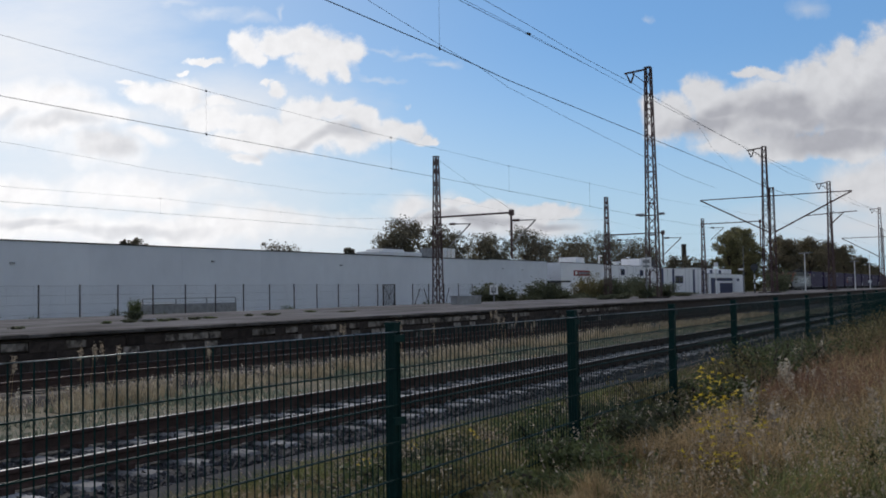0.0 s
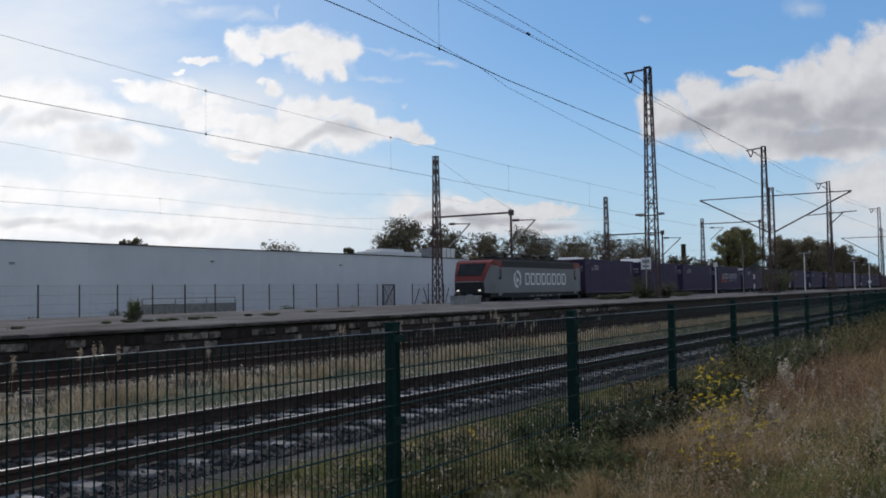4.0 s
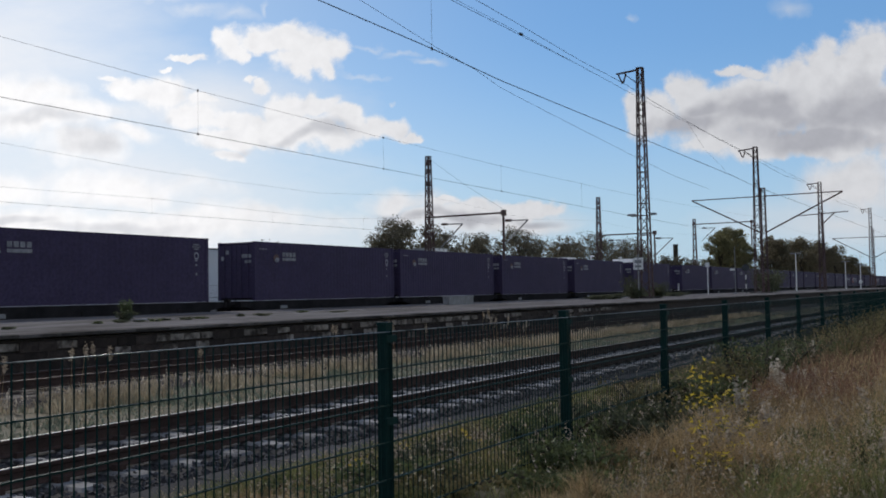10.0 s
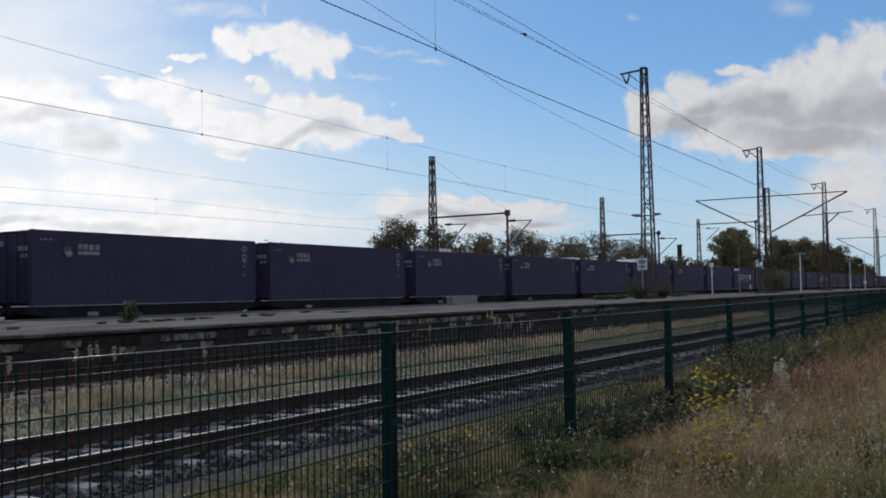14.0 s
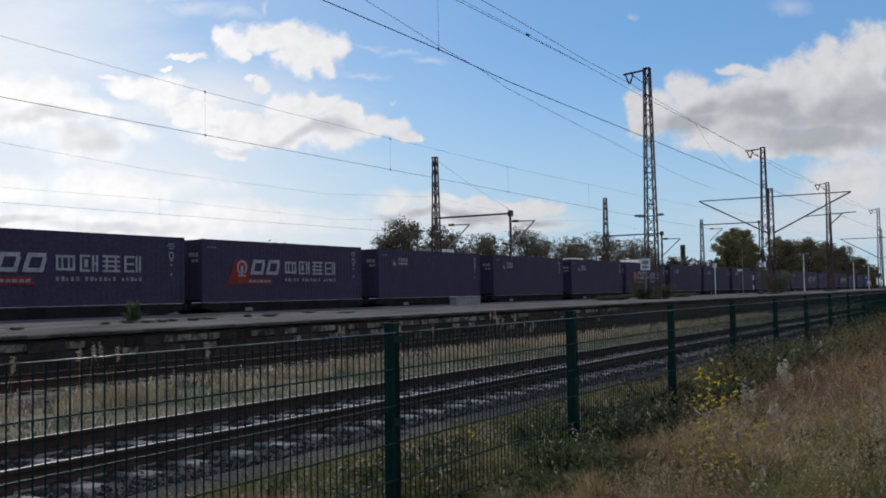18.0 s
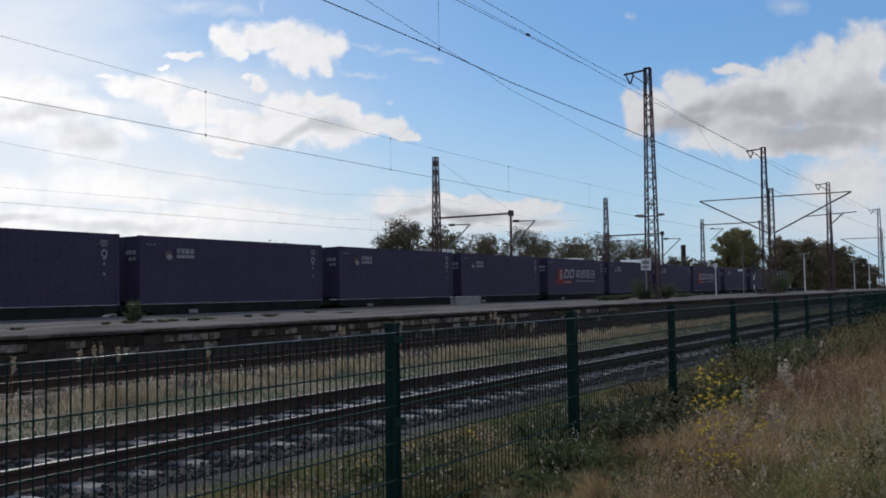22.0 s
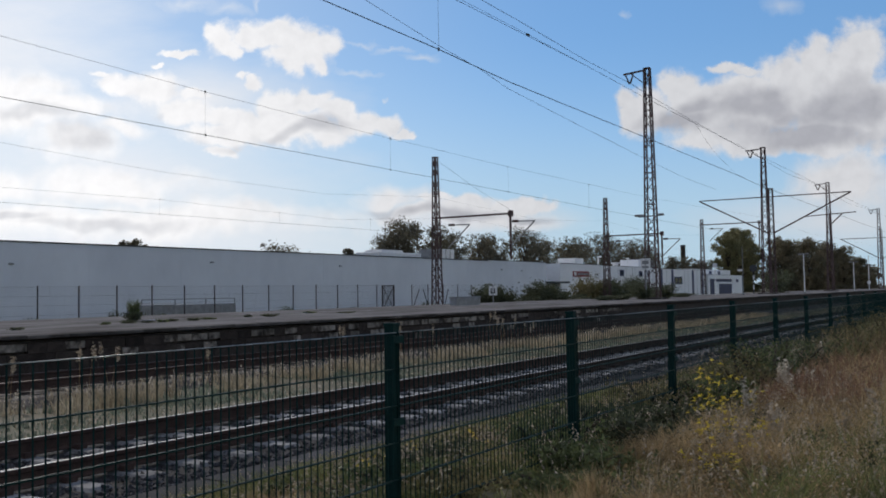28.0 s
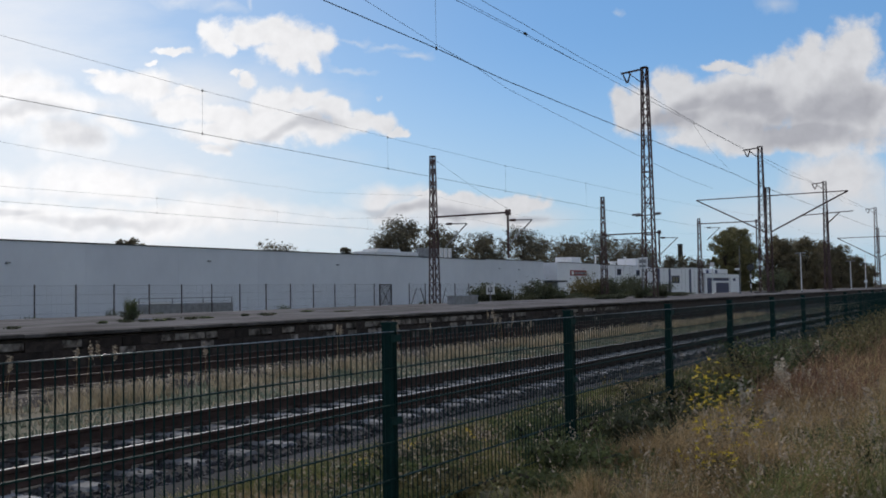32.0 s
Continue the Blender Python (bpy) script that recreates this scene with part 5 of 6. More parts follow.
sign_post(98.3, 27.0, PZ, 3.3, (0.42, 2.85, 3.3), "white pole with a small board on the platform")


def lamp_post(x, y, h, label, head=True, paint=None, slim=1.0):
    t = thing("lamp_post", (x, y, PZ), label, "lamp post", "platform lamps")
    part("pole", Mesh().tube([(0, 0, 0), (0, 0, h * 0.6), (0, 0, h)], [0.075 * slim, 0.06 * slim, 0.05 * slim], 8), paint or M_WHITE, t)
    part("foot", Mesh().chamfer(-0.15, -0.15, 0, 0.15, 0.15, 0.12, 0.03), M_GALV, t)
    if head:
        part("lamp_head", Mesh().chamfer(-0.12, -0.6, h, 0.12, 0.6, h + 0.12, 0.04), M_GALV, t)
    return t


lamp_post(113.5, 21.0, 4.4, "slim white lamp post on the platform")
lamp_post(151.6, 21.0, 4.2, "slim white lamp post on the platform")
t = lamp_post(168.0, 21.0, 5.7, "white pole with a cross arm and round disc", False)
part("cross_arm", Mesh().beam((0, -0.75, 4.05), (0, 0.75, 4.05), 0.1), M_GALV, t)
part("disc", Mesh().tube([(-0.08, 0, 1.2), (-0.05, 0, 1.2)], 0.28, 12), M_WHITE, t)
t = lamp_post(97.6, 24.0, 4.9, "thin grey pole with a small lantern", False, M_GALV, 0.6)
part("lantern", Mesh().chamfer(-0.1, 0.05, 2.4, 0.1, 0.5, 2.6, 0.04), M_WHITE, t)
sig = thing("railway_signal", (102.1, 24.0, PZ), "railway light signal with a black round head", "signal")
for k in range(5):
    part("pole_band", Mesh().tube([(0, 0, 0.5 * k), (0, 0, 0.5 * k + 0.5)], 0.06, 8), (M_CAP, M_WHITE)[k % 2], sig)
part("head", Mesh().tube([(-0.1, 0, 2.75), (0.1, 0, 2.75)], 0.38, 14).box(-0.05, -0.06, 2.4, 0.05, 0.06, 2.75), M_CAP, sig)
board = thing("platform_sign", (65.5, 23.0, PZ), "white letter board on a post beside the mast", "sign")
part("pole", Mesh().tube([(0, 0, 0), (0, 0, 3.2)], 0.05, 8), M_GALV, board)
part("panel", Mesh().box(-0.03, -0.36, 2.1, 0.02, 0.36, 2.95), M_WHITE, board)
part("mark", Mesh().box(-0.04, -0.25, 2.25, -0.031, 0.25, 2.4).box(-0.04, -0.25, 2.55, -0.031, 0.25, 2.8), M_GALV, board)
board = thing("white_square_sign", (65.35, 35.5, -0.3), "white square signal board with a black mark", "sign")
part("pole", Mesh().tube([(0, 0, 0), (0, 0, 2.2)], 0.05, 8), M_GALV, board)
part("panel", Mesh().box(-0.03, -0.36, 1.45, 0.02, 0.36, 2.2), M_WHITE, board)
part("mark", Mesh().box(-0.04, -0.2, 1.6, -0.031, 0.2, 1.7).box(-0.04, -0.2, 1.7, -0.031, -0.1, 2.0).box(-0.04, 0.1, 1.7, -0.031, 0.2, 2.0), M_CAP, board)
tank = thing("water_trough", (39.9, 46.5, 0), "grey steel tank with a rail on top before the hall", "tank")
part("tub", Mesh().chamfer(0, 0, 0, 8.2, 1.4, 0.95, 0.05), M_GALV, tank)
part("cover", Mesh().box(0.9, -0.1, 0.95, 2.5, 1.4, 1.07), M_WHITE, tank)
rl = Mesh()
for x in (0, 2.7, 5.4, 8.1):
    rl.beam((x, 0, 0.9), (x, 0, 1.3), 0.05)
part("rail", rl.beam((0, 0, 1.3), (8.1, 0, 1.3), 0.05), M_GALV, tank)
chim = thing("factory_chimney", (300, 92.6, -0.1), "dark round chimney behind the sheds", "chimney")
part("shaft", Mesh().tube([(0, 0, 0), (0, 0, 15.4)], [1.0, 0.75], 14), M_BARK, chim)
part("rim", Mesh().tube([(0, 0, 15.0), (0, 0, 15.6)], 0.85, 14), M_CAP, chim)


# ---- the freight train ----
TY = 32.61
LEFTS = [-230.36, -215.89, -201.77, -187.05, -172.58, -158.12, -137.54, -120.62, -105.29, -92.35, -78.76, -65.05, -49.83, -33.06, -19.95, -6.18, 7.11,
         20.54, 33.83, 47.1, 60.43, 73.89, 87.61, 101.3, 114.57, 128.47, 142.66, 156.61, 169.77, 183.6, 196.83, 210.65, 223.89, 237.6, 250.93, 264.69, 278.09, 291.82,
         305.12, 319.23, 333.8, 348.42]
LOGOS = {3, 23, 24, 28, 35, 38}
CL, CW, CH, CB = 12.192, 2.438, 2.896, 1.165
MOVERS = []          # (thing, place along the train)


def run(t):
    """How far the train has come at t seconds."""
    q = t - 15.0
    return 28.0241 * q + 0.021068 * q * q - 0.0000999 * q ** 3


def on_face(g, pts, y=-1.235, d=0.006):
    """A flat painted shape on the near side, from points along and up."""
    n = len(pts)
    return g.add([(x, y, z) for x, z in pts] + [(x, y - d, z) for x, z in pts], [tuple(range(n, 2 * n))] + [(k, (k + 1) % n, n + (k + 1) % n, n + k) for k in range(n)])


def bar(g, x0, z0, x1, z1, skew=0.0):
    return on_face(g, [(x0, z0), (x1, z0), (x1 + skew * (z1 - z0), z1), (x0 + skew * (z1 - z0), z1)])


def corrugated(x0, x1, z0, z1, y, out, pitch=0.278, depth=0.014):
    g = Mesh()
    xs, ys = [], []
    n = int((x1 - x0) / pitch)
    p = (x1 - x0) / n
    for i in range(n):
        for u, v in ((0.0, 0), (0.26, 0), (0.5, 1), (0.76, 1)):
            xs.append(x0 + (i + u) * p)
            ys.append(y - out * depth * v)
    xs.append(x1)
    ys.append(y)
    g.v = [(a, b, z) for z in (z0, z1) for a, b in zip(xs, ys)]
    k = len(xs)
    g.f = [(i, i + 1, k + i + 1, k + i) if out < 0 else (i + 1, i, k + i, k + i + 1) for i in range(k - 1)]
    return g


# strokes of four plain blocks in a unit square
BLOCKS = [[(0.0, 0.1, 0.13, 0.9), (0.87, 0.1, 1.0, 0.9), (0.13, 0.77, 0.87, 0.9), (0.13, 0.1, 0.87, 0.23), (0.28, 0.23, 0.38, 0.77), (0.62, 0.23, 0.72, 0.77)],
          [(0.0, 0.05, 0.12, 0.95), (0.12, 0.83, 0.55, 0.95), (0.12, 0.05, 0.55, 0.17), (0.24, 0.28, 0.44, 0.72), (0.66, 0.05, 0.78, 0.95), (0.88, 0.05, 1.0, 0.95), (0.78, 0.44, 0.88, 0.56)],
          [(0.0, 0.84, 1.0, 0.96), (0.0, 0.58, 1.0, 0.68), (0.0, 0.32, 1.0, 0.42), (0.0, 0.04, 1.0, 0.16), (0.18, 0.16, 0.3, 0.84), (0.7, 0.16, 0.82, 0.84)],
          [(0.0, 0.04, 0.12, 0.96), (0.12, 0.84, 0.6, 0.96), (0.12, 0.45, 0.6, 0.56), (0.12, 0.04, 0.6, 0.16), (0.68, 0.04, 0.79, 0.96), (0.88, 0.04, 1.0, 0.96)]]


def container(logo, paint, label, seed):
    """A forty-foot high-cube container whose door end looks forward along the train."""
    rng = random.Random(seed)
    c = thing("shipping_container", (0, 0, -50), label, "container", "containers on the train")
    h = CW / 2
    part("side_wall", corrugated(0.12, CL - 0.12, 0.16, CH - 0.08, -h + 0.02, -1), paint, c)
    part("side_wall", corrugated(0.12, CL - 0.12, 0.16, CH - 0.08, h - 0.02, 1), paint, c)
    part("roof", Mesh().box(0.1, -h + 0.05, CH - 0.1, CL - 0.1, h - 0.05, CH - 0.02), paint, c)
    part("floor", Mesh().box(0.1, -h + 0.05, 0.02, CL - 0.1, h - 0.05, 0.16), M_WAGON, c)
    part("rear_wall", Mesh().box(CL - 0.1, -h + 0.1, 0.12, CL - 0.05, h - 0.1, CH - 0.1), paint, c)
    for s in (-1, 1):
        part("top_rail", Mesh().box(0.1, s * h - s * 0.06 - 0.03, CH - 0.1, CL - 0.1, s * h - s * 0.06 + 0.03, CH - 0.004), paint, c)
        part("bottom_rail", Mesh().box(0.1, s * h - s * 0.05 - 0.04, 0.01, CL - 0.1, s * h - s * 0.05 + 0.04, 0.17), paint, c)
        part("worn_lip", Mesh().box(0.2, s * (h + 0.004) - 0.012, -0.004, CL - 0.2, s * (h + 0.004) + 0.012, 0.012), M_LETTER, c) if s < 0 else None
        for x in (0.08, CL - 0.08):
            part("corner_post", Mesh().box(x - 0.08, s * (h - 0.08) - 0.08, 0.12, x + 0.08, s * (h - 0.08) + 0.08, CH - 0.12), paint, c)
            for z in (0.0, CH - 0.12):
                part("corner_casting", Mesh().box(x - 0.088, s * (h - 0.085) - 0.088, z, x + 0.088, s * (h - 0.085) + 0.088, z + 0.12), paint, c)
        d = part("door", Mesh().box(0.02, min(s * 0.01, s * (h - 0.16)), 0.14, 0.07, max(s * 0.01, s * (h - 0.16)), CH - 0.14), paint, c)
        for q in (0.32, 0.78):
            part("lock_rod", Mesh().tube([(-0.01, s * q, 0.1), (-0.01, s * q, CH - 0.12)], 0.02, 6), paint, d)
        for z in (0.5, 1.1, 1.75, 2.4):
            part("hinge", Mesh().box(-0.02, s * (h - 0.2) - 0.07, z, 0.02, s * (h - 0.2) + 0.07, z + 0.06), paint, d)
    for y0, z0, y1, z1 in ((-0.95, 2.1, -0.35, 2.28), (-0.95, 1.85, -0.55, 1.98), (0.5, 2.3, 0.7, 2.5), (0.8, 2.0, 1.0, 2.2)):
        part("door_mark", Mesh().box(0.0, y0, z0, 0.016, y1, z1), M_DIMWHITE, c)
    # maker's block near the door end, number column near the far end

    def mark(name, *bars, mat=M_DIMWHITE):
        g = Mesh()
        for q in bars:
            bar(g, *q)
        part(name, g, mat, c)
    if not logo:
        for k in range(4):
            mark("letter_block", (2.02 + k * 0.27, 2.18, 2.23 + k * 0.27, 2.4))
        mark("caption_bar", (2.02, 1.98, 3.06, 2.12))
        disc = part("round_mark", on_face(Mesh(), [(1.55 + 0.2 * math.cos(a * 0.5236), 2.1 + 0.2 * math.sin(a * 0.5236)) for a in range(12)]), M_ORANGE, c, "faded orange and white disc")
        part("disc_fill", on_face(Mesh(), [(1.6 + 0.17 * math.cos(a * 0.5236), 2.0 + 0.12 * math.sin(a * 0.5236)) for a in range(12)], y=-1.243), M_DIMWHITE, disc)
    for z0, z1, w in ((2.55, 2.61, 0.36), (2.46, 2.5, 0.5), (2.36, 2.41, 0.3), (1.62, 1.72, 0.09), (1.2, 1.32, 0.08)):
        mark("number_bar", (11.42 - w / 2, z0, 11.42 + w / 2, z1))
    n = 12
    rim = [(11.42 + r * 0.15 * math.cos(2 * math.pi * a / n), -1.241, 2.08 + r * 0.17 * math.sin(2 * math.pi * a / n)) for r in (1.0, 0.66) for a in range(n)]
    part("ring_mark", Mesh().add(rim, [(a, (a + 1) % n, n + (a + 1) % n, n + a) for a in range(n)]), M_LETTER, c)
    mark("ring_foot", (11.34, 1.84, 11.5, 1.89), mat=M_LETTER)
    for k in range(3):
        mark("number_bar", (0.32 + k * 0.2, 2.5, 0.44 + k * 0.2, 2.56))
    if logo:
        ground = part("logo_ground", on_face(Mesh(), [(1.55, 0.82), (4.75, 0.82), (4.62, 1.14), (3.05, 1.14), (3.0, 2.0), (2.1, 2.0)], y=-1.225), M_RED, c, "red slanted emblem ground")
        w = Mesh()
        ring = [(2.55 + r * math.cos(a * 0.5236), 1.62 + 1.05 * r * math.sin(a * 0.5236)) for r in (0.34, 0.25) for a in range(12)]
        for a in range(12):
            if a not in (8, 9):
                on_face(w, [ring[a], ring[(a + 1) % 12], ring[12 + (a + 1) % 12], ring[12 + a]])
        bar(w, 2.47, 1.22, 2.63, 1.7)
        bar(w, 2.3, 1.2, 2.8, 1.28)
        part("emblem", w, M_LETTER, ground)
        for x in (3.1, 4.2):        # slanted hollow blocks
            mark("slanted_block", (x, 1.3, x + 0.2, 2.02, 0.35), (x + 0.2, 1.86, x + 1.0, 2.02, 0.35), (x + 0.2, 1.3, x + 0.9, 1.46, 0.35), (x + 0.76, 1.46, x + 0.94, 1.86, 0.35), mat=M_LETTER)
        for k, strokes in enumerate(BLOCKS):          # upright blocks of thin strokes
            x = 5.65 + k * 1.08
            mark("upright_block", *[(x + a * 0.86, 1.3 + b * 0.74, x + c * 0.86, 1.3 + d * 0.74) for a, b, c, d in strokes], mat=M_LETTER)
        for k in range(19):
            mark("caption_bar", (5.66 + k * 0.222, 0.97, 5.66 + k * 0.222 + (0.12, 0.16, 0.1)[k % 3], (1.14, 1.14, 1.1)[k % 3])) if k not in (5, 13) else None
        for k in range(6):
            mark("caption_bar", (3.0 + k * 0.27, 0.92, 3.2 + k * 0.27, 1.04, 0.2))
    if paint is M_BLUE:
        part("white_label", on_face(Mesh(), [(1.6, 2.15), (3.9, 2.15), (3.9, 2.45), (1.6, 2.45)]), M_WHITE, c)
    return c


wheel_tread = Mesh().tube([(0, -0.07, 0), (0, 0.07, 0)], 0.46, 20).tube([(0, 0.07, 0), (0, 0.1, 0)], 0.49, 20).data("wheel", M_WAGON)
bogie_frame = Mesh()
for s in (-1, 1):
    bogie_frame.prism([(-1.25, 0.5), (1.25, 0.5), (1.25, 0.62), (0.45, 0.72), (-0.45, 0.72), (-1.25, 0.62)], s * 1.05 - 0.06, s * 1.05 + 0.06)
    for x in (-0.9, 0.9):
        bogie_frame.box(x - 0.16, s * 1.05 - 0.13, 0.36, x + 0.16, s * 1.05 + 0.13, 0.62)
bogie_frame.box(-0.25, -1.1, 0.5, 0.25, 1.1, 0.78)
bogie_frame = bogie_frame.data("bogie", M_WAGON)
buffer_mesh = Mesh().tube([(0, 0, 0), (-0.4, 0, 0)], 0.09, 10).tube([(-0.4, 0, 0), (-0.45, 0, 0)], 0.23, 14).data("buffer", M_WAGON)


def wagon(length, loaded):
    """A low container flat with side sills, two bogies and buffers; its front end lies at zero."""
    deck = thing("container_wagon", (0, 0, -50), "dark grimy flat wagon carrying a container" if loaded else "dark empty flat wagon at the train's end", "freight wagon", "wagons of the train")
    for s in (-1, 1):
        part("side_sill", Mesh().prism([(0.1, 0.92), (length * 0.12, 0.62), (length * 0.88, 0.62), (length - 0.1, 0.92), (length - 0.1, 1.13), (0.1, 1.13)], s * 1.2 - 0.05, s * 1.2 + 0.05), M_WAGON, deck)
    part("centre_sill", Mesh().box(0.05, -0.3, 0.8, length - 0.05, 0.3, 1.1), M_WAGON, deck)
    cross = Mesh()
    k = 0.4
    while k < length - 0.3:
        cross.box(k - 0.07, -1.15, 0.98, k + 0.07, 1.15, 1.12)
        k += 1.85
    part("cross_beams", cross, M_WAGON, deck)
    for x, r in ((0.08, 0.0), (length - 0.08, math.pi)):
        part("end_beam", Mesh().box(x - 0.08, -1.3, 0.88, x + 0.08, 1.3, 1.13), M_WAGON, deck)
        for s in (-1, 1):
            b = part("buffer", buffer_mesh, None, deck, at=(x - 0.08 if r == 0 else x + 0.08, s * 0.875, 1.03))
            b.rotation_euler.z = r
    for x, w, d in ((length * 0.22, 0.5, 0.16), (length * 0.47, 1.1, 0.24), (length * 0.8, 0.35, 0.34)):
        part("equipment_box", Mesh().chamfer(x, -1.3, 0.9 - d, x + w, -1.22, 0.9, 0.02), M_GALV if d < 0.2 else M_WAGON, deck)
    part("handrail", Mesh().tube([(0.12, -1.22, 1.1), (0.12, -1.22, 1.85), (0.2, -1.22, 1.95), (0.45, -1.22, 1.95), (0.53, -1.22, 1.85), (0.53, -1.22, 1.1)], 0.03, 6).tube([(0.12, -1.22, 1.5), (0.53, -1.22, 1.5)], 0.024, 6), M_WHITE, deck) if not loaded or length > 14.0 else None
    for x in (1.9, length - 1.9):
        bg = part("bogie", bogie_frame, None, deck, at=(x, 0, 0))
        for dx in (-0.9, 0.9):
            for s in (-1, 1):
                q = part("wheel", wheel_tread, None, bg, at=(dx, s * 0.75, 0.46))
                q.rotation_euler.z = 0 if s < 0 else math.pi
    return deck


def half_width(x):
    """The body narrows in plan towards its two noses."""
    return float(np.interp(min(x, 18.15 - x), [0.3, 0.6, 1.1, 2.0], [1.08, 1.24, 1.38, 1.45]))


def loft(outline, grow=0.0):
    """An outline in x and z drawn out to the body's sides."""
    n = len(outline)
    mx, mz = sum(p[0] for p in outline) / n, sum(p[1] for p in outline) / n
    pts = list(outline) + [(mx, mz)]
    g = Mesh()
    v = [(x, s * (half_width(x) + grow), z) for s in (-1, 1) for x, z in pts]
    f = [(k, (k + 1) % n, n) for k in range(n)] + [(n + 1 + (k + 1) % n, n + 1 + k, 2 * n + 1) for k in range(n)]
    return g.add(v, f + [(k + n + 1, (k + 1) % n + n + 1, (k + 1) % n, k) for k in range(n)])


def locomotive():
    c = thing("locomotive", (0, 0, -50), "grey electric locomotive with red cab tops and a raised pantograph", "locomotive")
    part("body", Mesh().box(2.0, -1.45, 1.28, 16.15, 1.45, 3.62), M_LOCO, c)
    part("floor_frame", Mesh().box(1.2, -1.3, 0.98, 16.95, 1.3, 1.279), M_LOCODK, c)
    part("roof_skirt", Mesh().prism([(2.6, 3.12), (15.55, 3.12), (15.55, 3.6), (2.6, 3.6)], -1.47, 1.47).box(2.6, -1.2, 3.6, 15.55, 1.2, 3.76), M_LOCODK, c)
    for s, x0 in ((1, 0.0), (-1, 18.15)):
        def fx(x):
            return x0 + s * x
        part("nose", loft([(fx(x), z) for x, z in ((2.0, 1.28), (0.6, 1.28), (0.42, 1.45), (0.3, 2.1), (0.55, 2.65), (1.15, 3.46), (1.5, 3.62), (2.0, 3.62))]), M_LOCO, c)
        part("cab_cover", loft([(fx(x), z) for x, z in ((0.85, 3.06), (1.13, 3.48), (1.48, 3.65), (2.58, 3.65), (2.58, 3.06))], 0.02), M_LOCORED, c, "bright red cab roof cover")
        part("screen_frame", loft([(fx(x), z) for x, z in ((0.27, 2.1), (0.52, 2.66), (1.12, 3.48), (1.2, 3.46), (0.66, 2.66), (0.42, 2.1))], 0.015), M_LOCORED, c, "red frame round the windscreen")
        part("nose_band", loft([(fx(x), z) for x, z in ((0.28, 2.06), (0.37, 1.3), (0.5, 1.3), (0.42, 2.06))], 0.012), M_LOCODK, c)
        part("nose_stripe", Mesh().box(min(fx(0.24), fx(0.3)), -1.02, 2.06, max(fx(0.24), fx(0.3)), 1.02, 2.13), M_DIMWHITE, c)
        part("windscreen", Mesh().add([(fx(0.44), -0.98, 2.52), (fx(0.44), 0.98, 2.52), (fx(1.04), 1.08, 3.36), (fx(1.04), -1.08, 3.36), (fx(0.40), -0.98, 2.54), (fx(0.40), 0.98, 2.54), (fx(1.0), 1.08, 3.38), (fx(1.0), -1.08, 3.38)], [(4, 5, 6, 7), (0, 1, 5, 4), (2, 3, 7, 6)]), M_GLASS, c)
        part("marker_light", Mesh().box(min(fx(1.08), fx(1.2)), -0.1, 3.5, max(fx(1.08), fx(1.2)), 0.1, 3.6), M_DIMWHITE, c)
        part("cab_door", Mesh().box(min(fx(2.05), fx(2.6)), -1.457, 1.1, max(fx(2.05), fx(2.6)), -1.448, 3.05), M_LOCO, c)
        w = part("cab_window", Mesh().box(min(fx(2.12), fx(2.5)), -1.466, 2.25, max(fx(2.12), fx(2.5)), -1.458, 2.95), M_GLASS, c)
        part("blind", Mesh().box(min(fx(2.17), fx(2.33)), -1.47, 2.4, max(fx(2.17), fx(2.33)), -1.467, 2.9), M_DIMWHITE, w)
        part("handrail", Mesh().tube([(fx(1.5), -1.5, 1.3), (fx(1.5), -1.5, 2.1)], 0.02, 6), M_GALV, c)
        for q in (-1, 1):
            part("headlight", Mesh().box(min(fx(0.3), fx(0.45)), q * 0.86 - 0.09, 1.42, max(fx(0.3), fx(0.45)), q * 0.86 + 0.09, 1.55), M_LAMP if s > 0 else M_DIMWHITE, c)
            part("buffer", buffer_mesh, None, c, at=(fx(0.5), q * 0.875, 1.05)).rotation_euler.z = 0 if s > 0 else math.pi
        part("coupling", Mesh().chamfer(min(fx(0.3), fx(0.6)), -0.16, 0.95, max(fx(0.3), fx(0.6)), 0.16, 1.25, 0.04), M_GALV, c)
        part("snow_plough", Mesh().prism([(fx(0.6), 0.2), (fx(1.1), 0.2), (fx(1.1), 0.95), (fx(0.6), 0.95)], -1.2, 1.2), M_LOCODK, c)
    # slanted ring and diamond, then a row of rounded hollow blocks
    g = Mesh()
    for a in range(14):
        r = [(5.1 + q * math.cos(t * 0.4488) * 0.62, 2.28 + q * math.sin(t * 0.4488) * 0.66) for q in (1.0, 0.68) for t in (a, a + 1)]
        if a not in (4, 11):
            on_face(g, [r[0], r[1], r[3], r[2]], y=-1.452)
    on_face(g, [(4.9, 1.95), (5.4, 2.2), (4.9, 2.45)], y=-1.452)
    part("emblem", g, M_LOCOWHITE, c, "white round emblem on the side")
    for k in range(8):
        x, w, q = 6.4 + k * 0.96, 0.8, Mesh()
        for x0, z0, x1, z1 in ((x, 1.84, x + 0.15, 2.74), (x + w - 0.15, 1.98, x + w, 2.6), (x + 0.15, 2.6, x + w - 0.1, 2.74), (x + 0.15, 1.84, x + w - 0.1, 1.98)):
            on_face(q, [(x0, z0), (x1, z0), (x1, z1), (x0, z1)], y=-1.452)
        part("painted_block", q, M_LOCOWHITE, c)
    part("small_sign", on_face(Mesh(), [(15.05, 2.15), (15.4, 2.15), (15.4, 2.2), (15.05, 2.2)], y=-1.452), M_DIMWHITE, c)
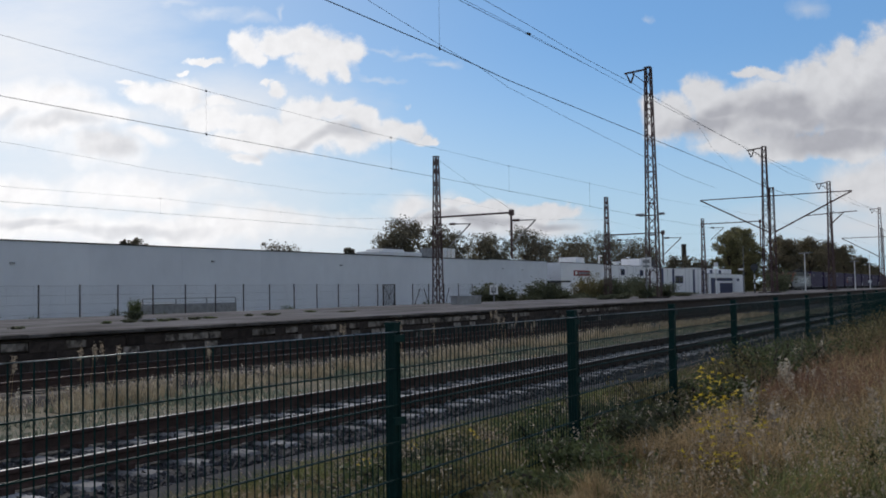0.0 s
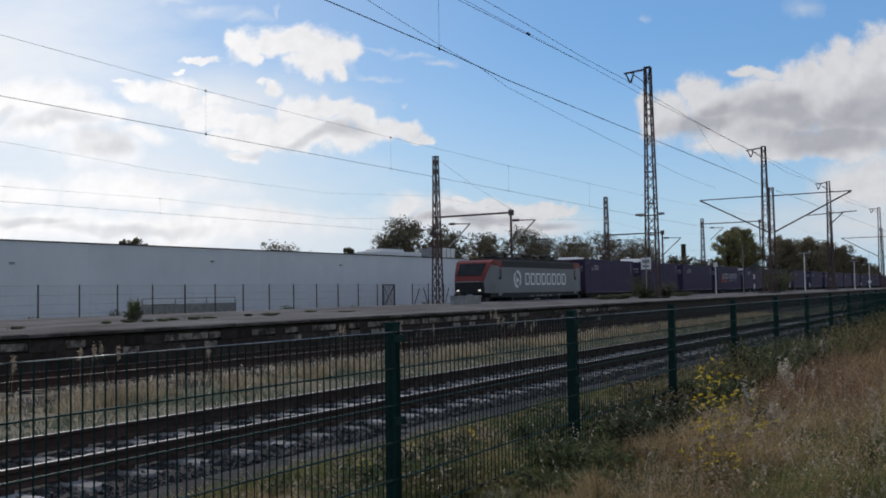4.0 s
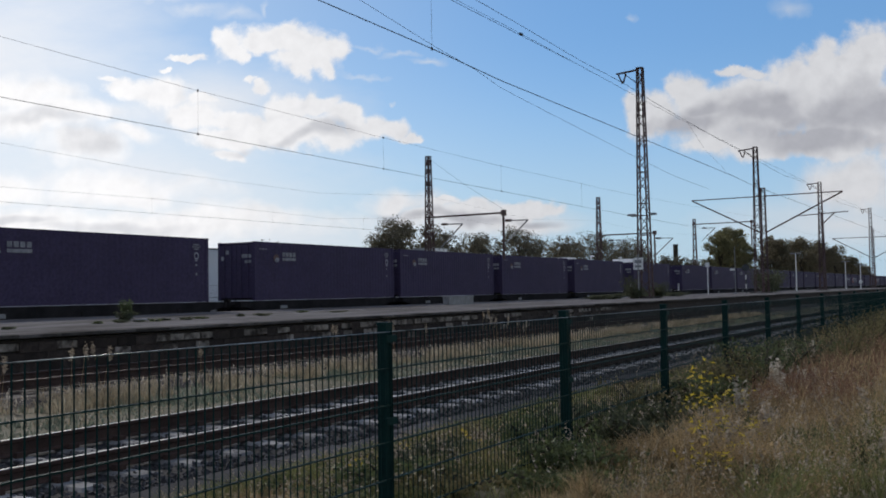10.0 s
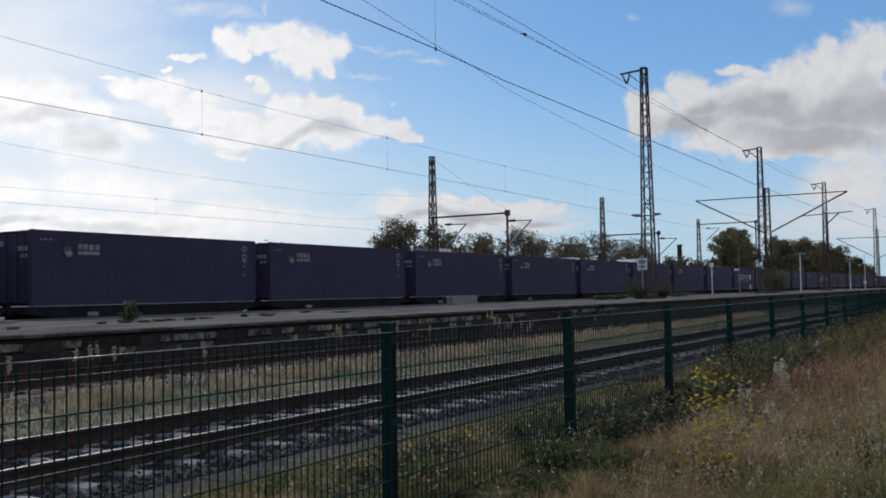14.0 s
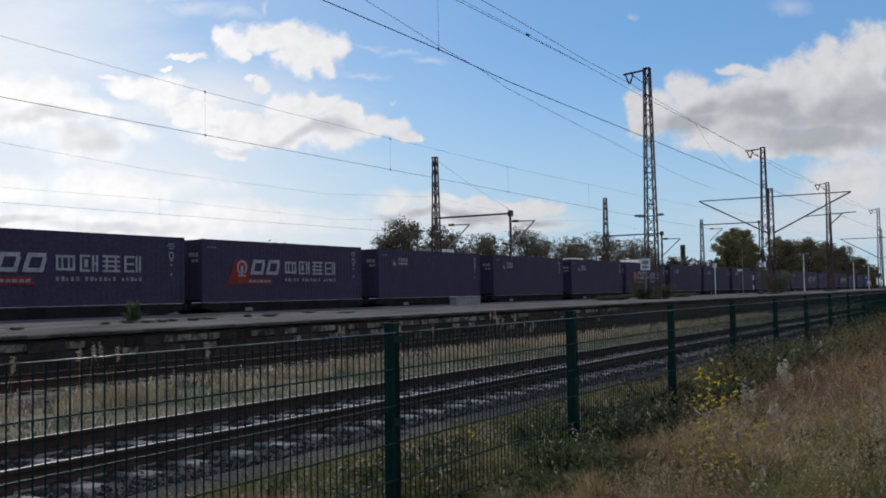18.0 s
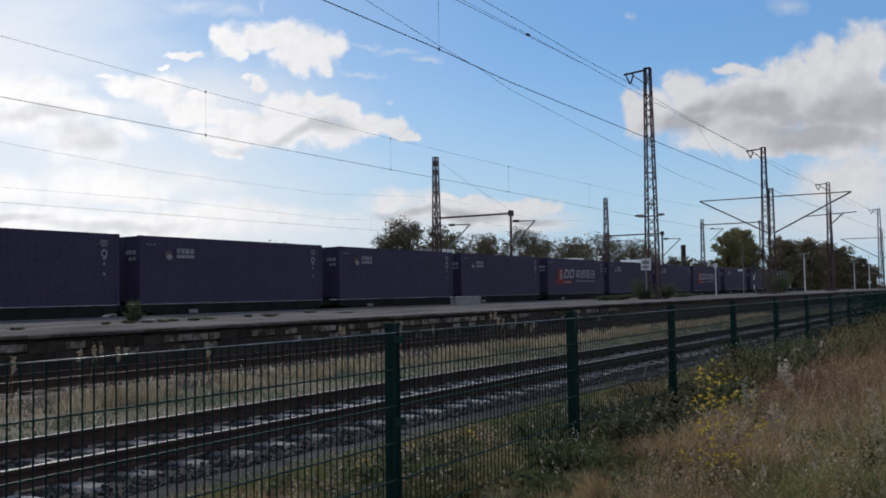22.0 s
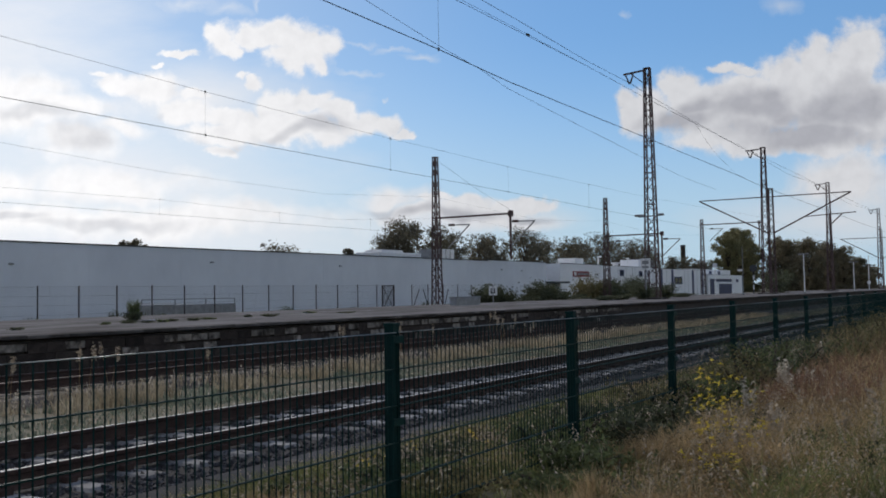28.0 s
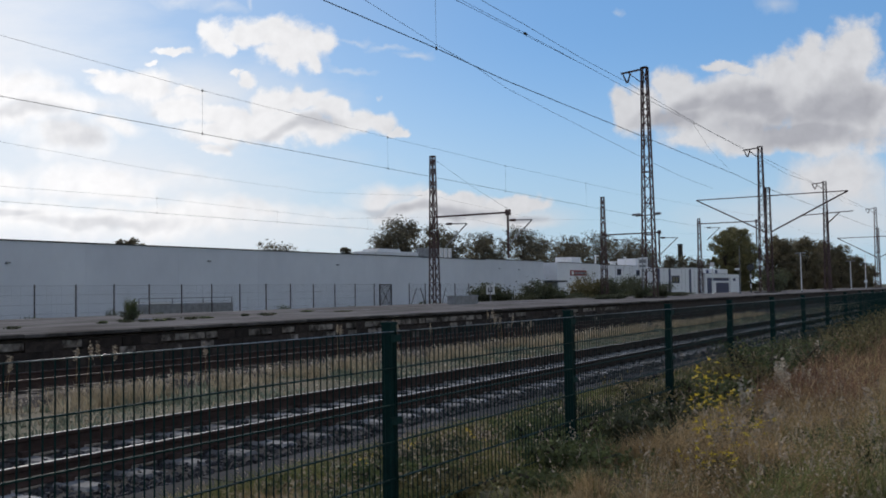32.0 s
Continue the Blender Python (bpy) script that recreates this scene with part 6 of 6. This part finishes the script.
    for x, z, w in ((7.4, 0.96, 0.8), (8.6, 0.97, 0.6), (9.3, 0.97, 0.7), (10.1, 0.97, 0.5), (10.9, 0.98, 0.6), (8.3, 0.72, 0.2), (8.62, 0.72, 0.2), (8.94, 0.72, 0.25), (12.6, 0.98, 0.5)):
        part("sill_mark", on_face(Mesh(), [(x, z), (x + w, z), (x + w, z + 0.1), (x, z + 0.1)], y=-1.303), M_DIMWHITE, c)
    part("underframe", Mesh().box(4.6, -1.2, 0.3, 13.2, 1.2, 0.95), M_LOCODK, c)
    for k in range(5):
        part("equipment_box", Mesh().chamfer(5.0 + k * 1.6, -1.3, 0.4, 6.3 + k * 1.6, -1.2, 0.92, 0.04), M_WAGON, c)
    # roof gear
    for k in range(4):
        part("roof_rail", Mesh().tube([(4.2 + k * 2.1, -0.9, 3.7), (4.25 + k * 2.1, -0.9, 4.12), (6.0 + k * 2.1, -0.9, 4.12), (6.05 + k * 2.1, -0.9, 3.7)], 0.035, 6), M_LOCODK, c)
    for x in (5.2, 6.6, 8.0, 10.3, 11.4, 13.7):
        part("insulator", Mesh().tube([(x, -0.4, 3.7), (x, -0.4, 4.15)], [0.1, 0.06], 8), M_INSUL, c)
    part("roof_box", Mesh().chamfer(7.3, -0.5, 3.74, 8.2, 0.5, 3.98, 0.06), M_LOCODK, c)
    part("busbar", Mesh().tube([(3.4, -0.4, 4.2), (8.0, -0.4, 4.2), (13.6, -0.4, 4.12)], 0.03, 6), M_LOCODK, c)
    part("roof_box", Mesh().chamfer(3.2, -0.9, 3.64, 4.4, 0.9, 3.8, 0.06), M_LOCODK, c)
    pan = part("pantograph", Mesh().box(11.6, -0.5, 3.82, 14.9, 0.5, 3.88).box(11.3, -0.9, 4.02, 13.6, 0.9, 4.07), M_LOCODK, c, "raised black pantograph")
    for s in (-1, 1):
        part("lower_arm", Mesh().beam((13.5, s * 0.45, 3.95), (15.55, s * 0.2, 4.95), 0.07), M_LOCODK, pan)
        part("upper_arm", Mesh().beam((15.55, s * 0.25, 4.95), (13.0, s * 0.5, 5.55), 0.045), M_LOCODK, pan)
    part("control_rod", Mesh().beam((14.7, 0, 3.9), (15.5, 0, 4.9), 0.025), M_LOCODK, pan)
    part("collector_head", Mesh().tube([(12.75, -0.95, 5.42), (12.75, -0.7, 5.59), (12.75, 0.7, 5.59), (12.75, 0.95, 5.42)], 0.035, 6).tube([(13.3, -0.95, 5.42), (13.3, -0.7, 5.59), (13.3, 0.7, 5.59), (13.3, 0.95, 5.42)], 0.035, 6), M_LOCODK, pan)
    part("lowered_pantograph", Mesh().box(3.2, -0.7, 3.85, 6.4, 0.7, 3.93).beam((3.4, -0.3, 4.05), (6.2, -0.2, 4.12), 0.06).beam((3.4, 0.3, 4.05), (6.2, 0.2, 4.12), 0.06), M_LOCODK, c)
    for x in (3.0, 14.85):
        bg = part("bogie", bogie_frame, None, c, at=(x, 0, 0))
        for dx in (-0.9, 0.9):
            for s in (-1, 1):
                part("wheel", wheel_tread, None, bg, at=(dx, s * 0.75, 0.46))
    return c


MOVERS.append((locomotive(), -231.2 - 17.85, 0.0))
plain = container(False, M_CONT, "dark navy blue corrugated shipping container with small white marks", 1)
lettered = container(True, M_CONT, "navy blue shipping container with a red and white emblem", 2)
first = {False: plain, True: lettered}
used = {False: False, True: False}
n = len(LEFTS)
for i, u in enumerate(LEFTS):
    logo = i in LOGOS
    if i == n - 1:
        c = container(False, M_BLUE, "bright blue corrugated shipping container with a white label", 3)
    elif not used[logo]:
        c, used[logo] = first[logo], True
    else:
        c = copy_thing(first[logo], pose(0, 0, -50))
    MOVERS.append((c, u, CB))
    a = -230.55 if i == 0 else (LEFTS[i - 1] + CL + u) / 2 + 0.46
    b = (u + CL + LEFTS[i + 1]) / 2 - 0.46 if i < n - 1 else u + CL + 0.2
    MOVERS.append((wagon(b - a, True), a, 0.0))
MOVERS.append((wagon(15.6, False), LEFTS[-1] + CL + 1.1, 0.0))


def motions():
    """The train runs by; the clouds drift."""
    times = [0, 4, 8, 12, 16, 20, 24, 28, 32]
    for ob, u, z in MOVERS:
        walk(ob, [(t, pose(u - run(t), TY + TURN * (u - run(t) - 35), z, 0, 0, math.degrees(math.atan(TURN)))) for t in times])
    axis = Vector((math.sin(YAW), -math.cos(YAW), 0))
    turned = Matrix.Translation((0, 0, EYE)) @ Matrix.Rotation(0.027, 4, "Z") @ Matrix.Rotation(0.009, 4, axis)
    walk(clouds, [(0, pose(0, 0, EYE)), (32, turned)])


motions()
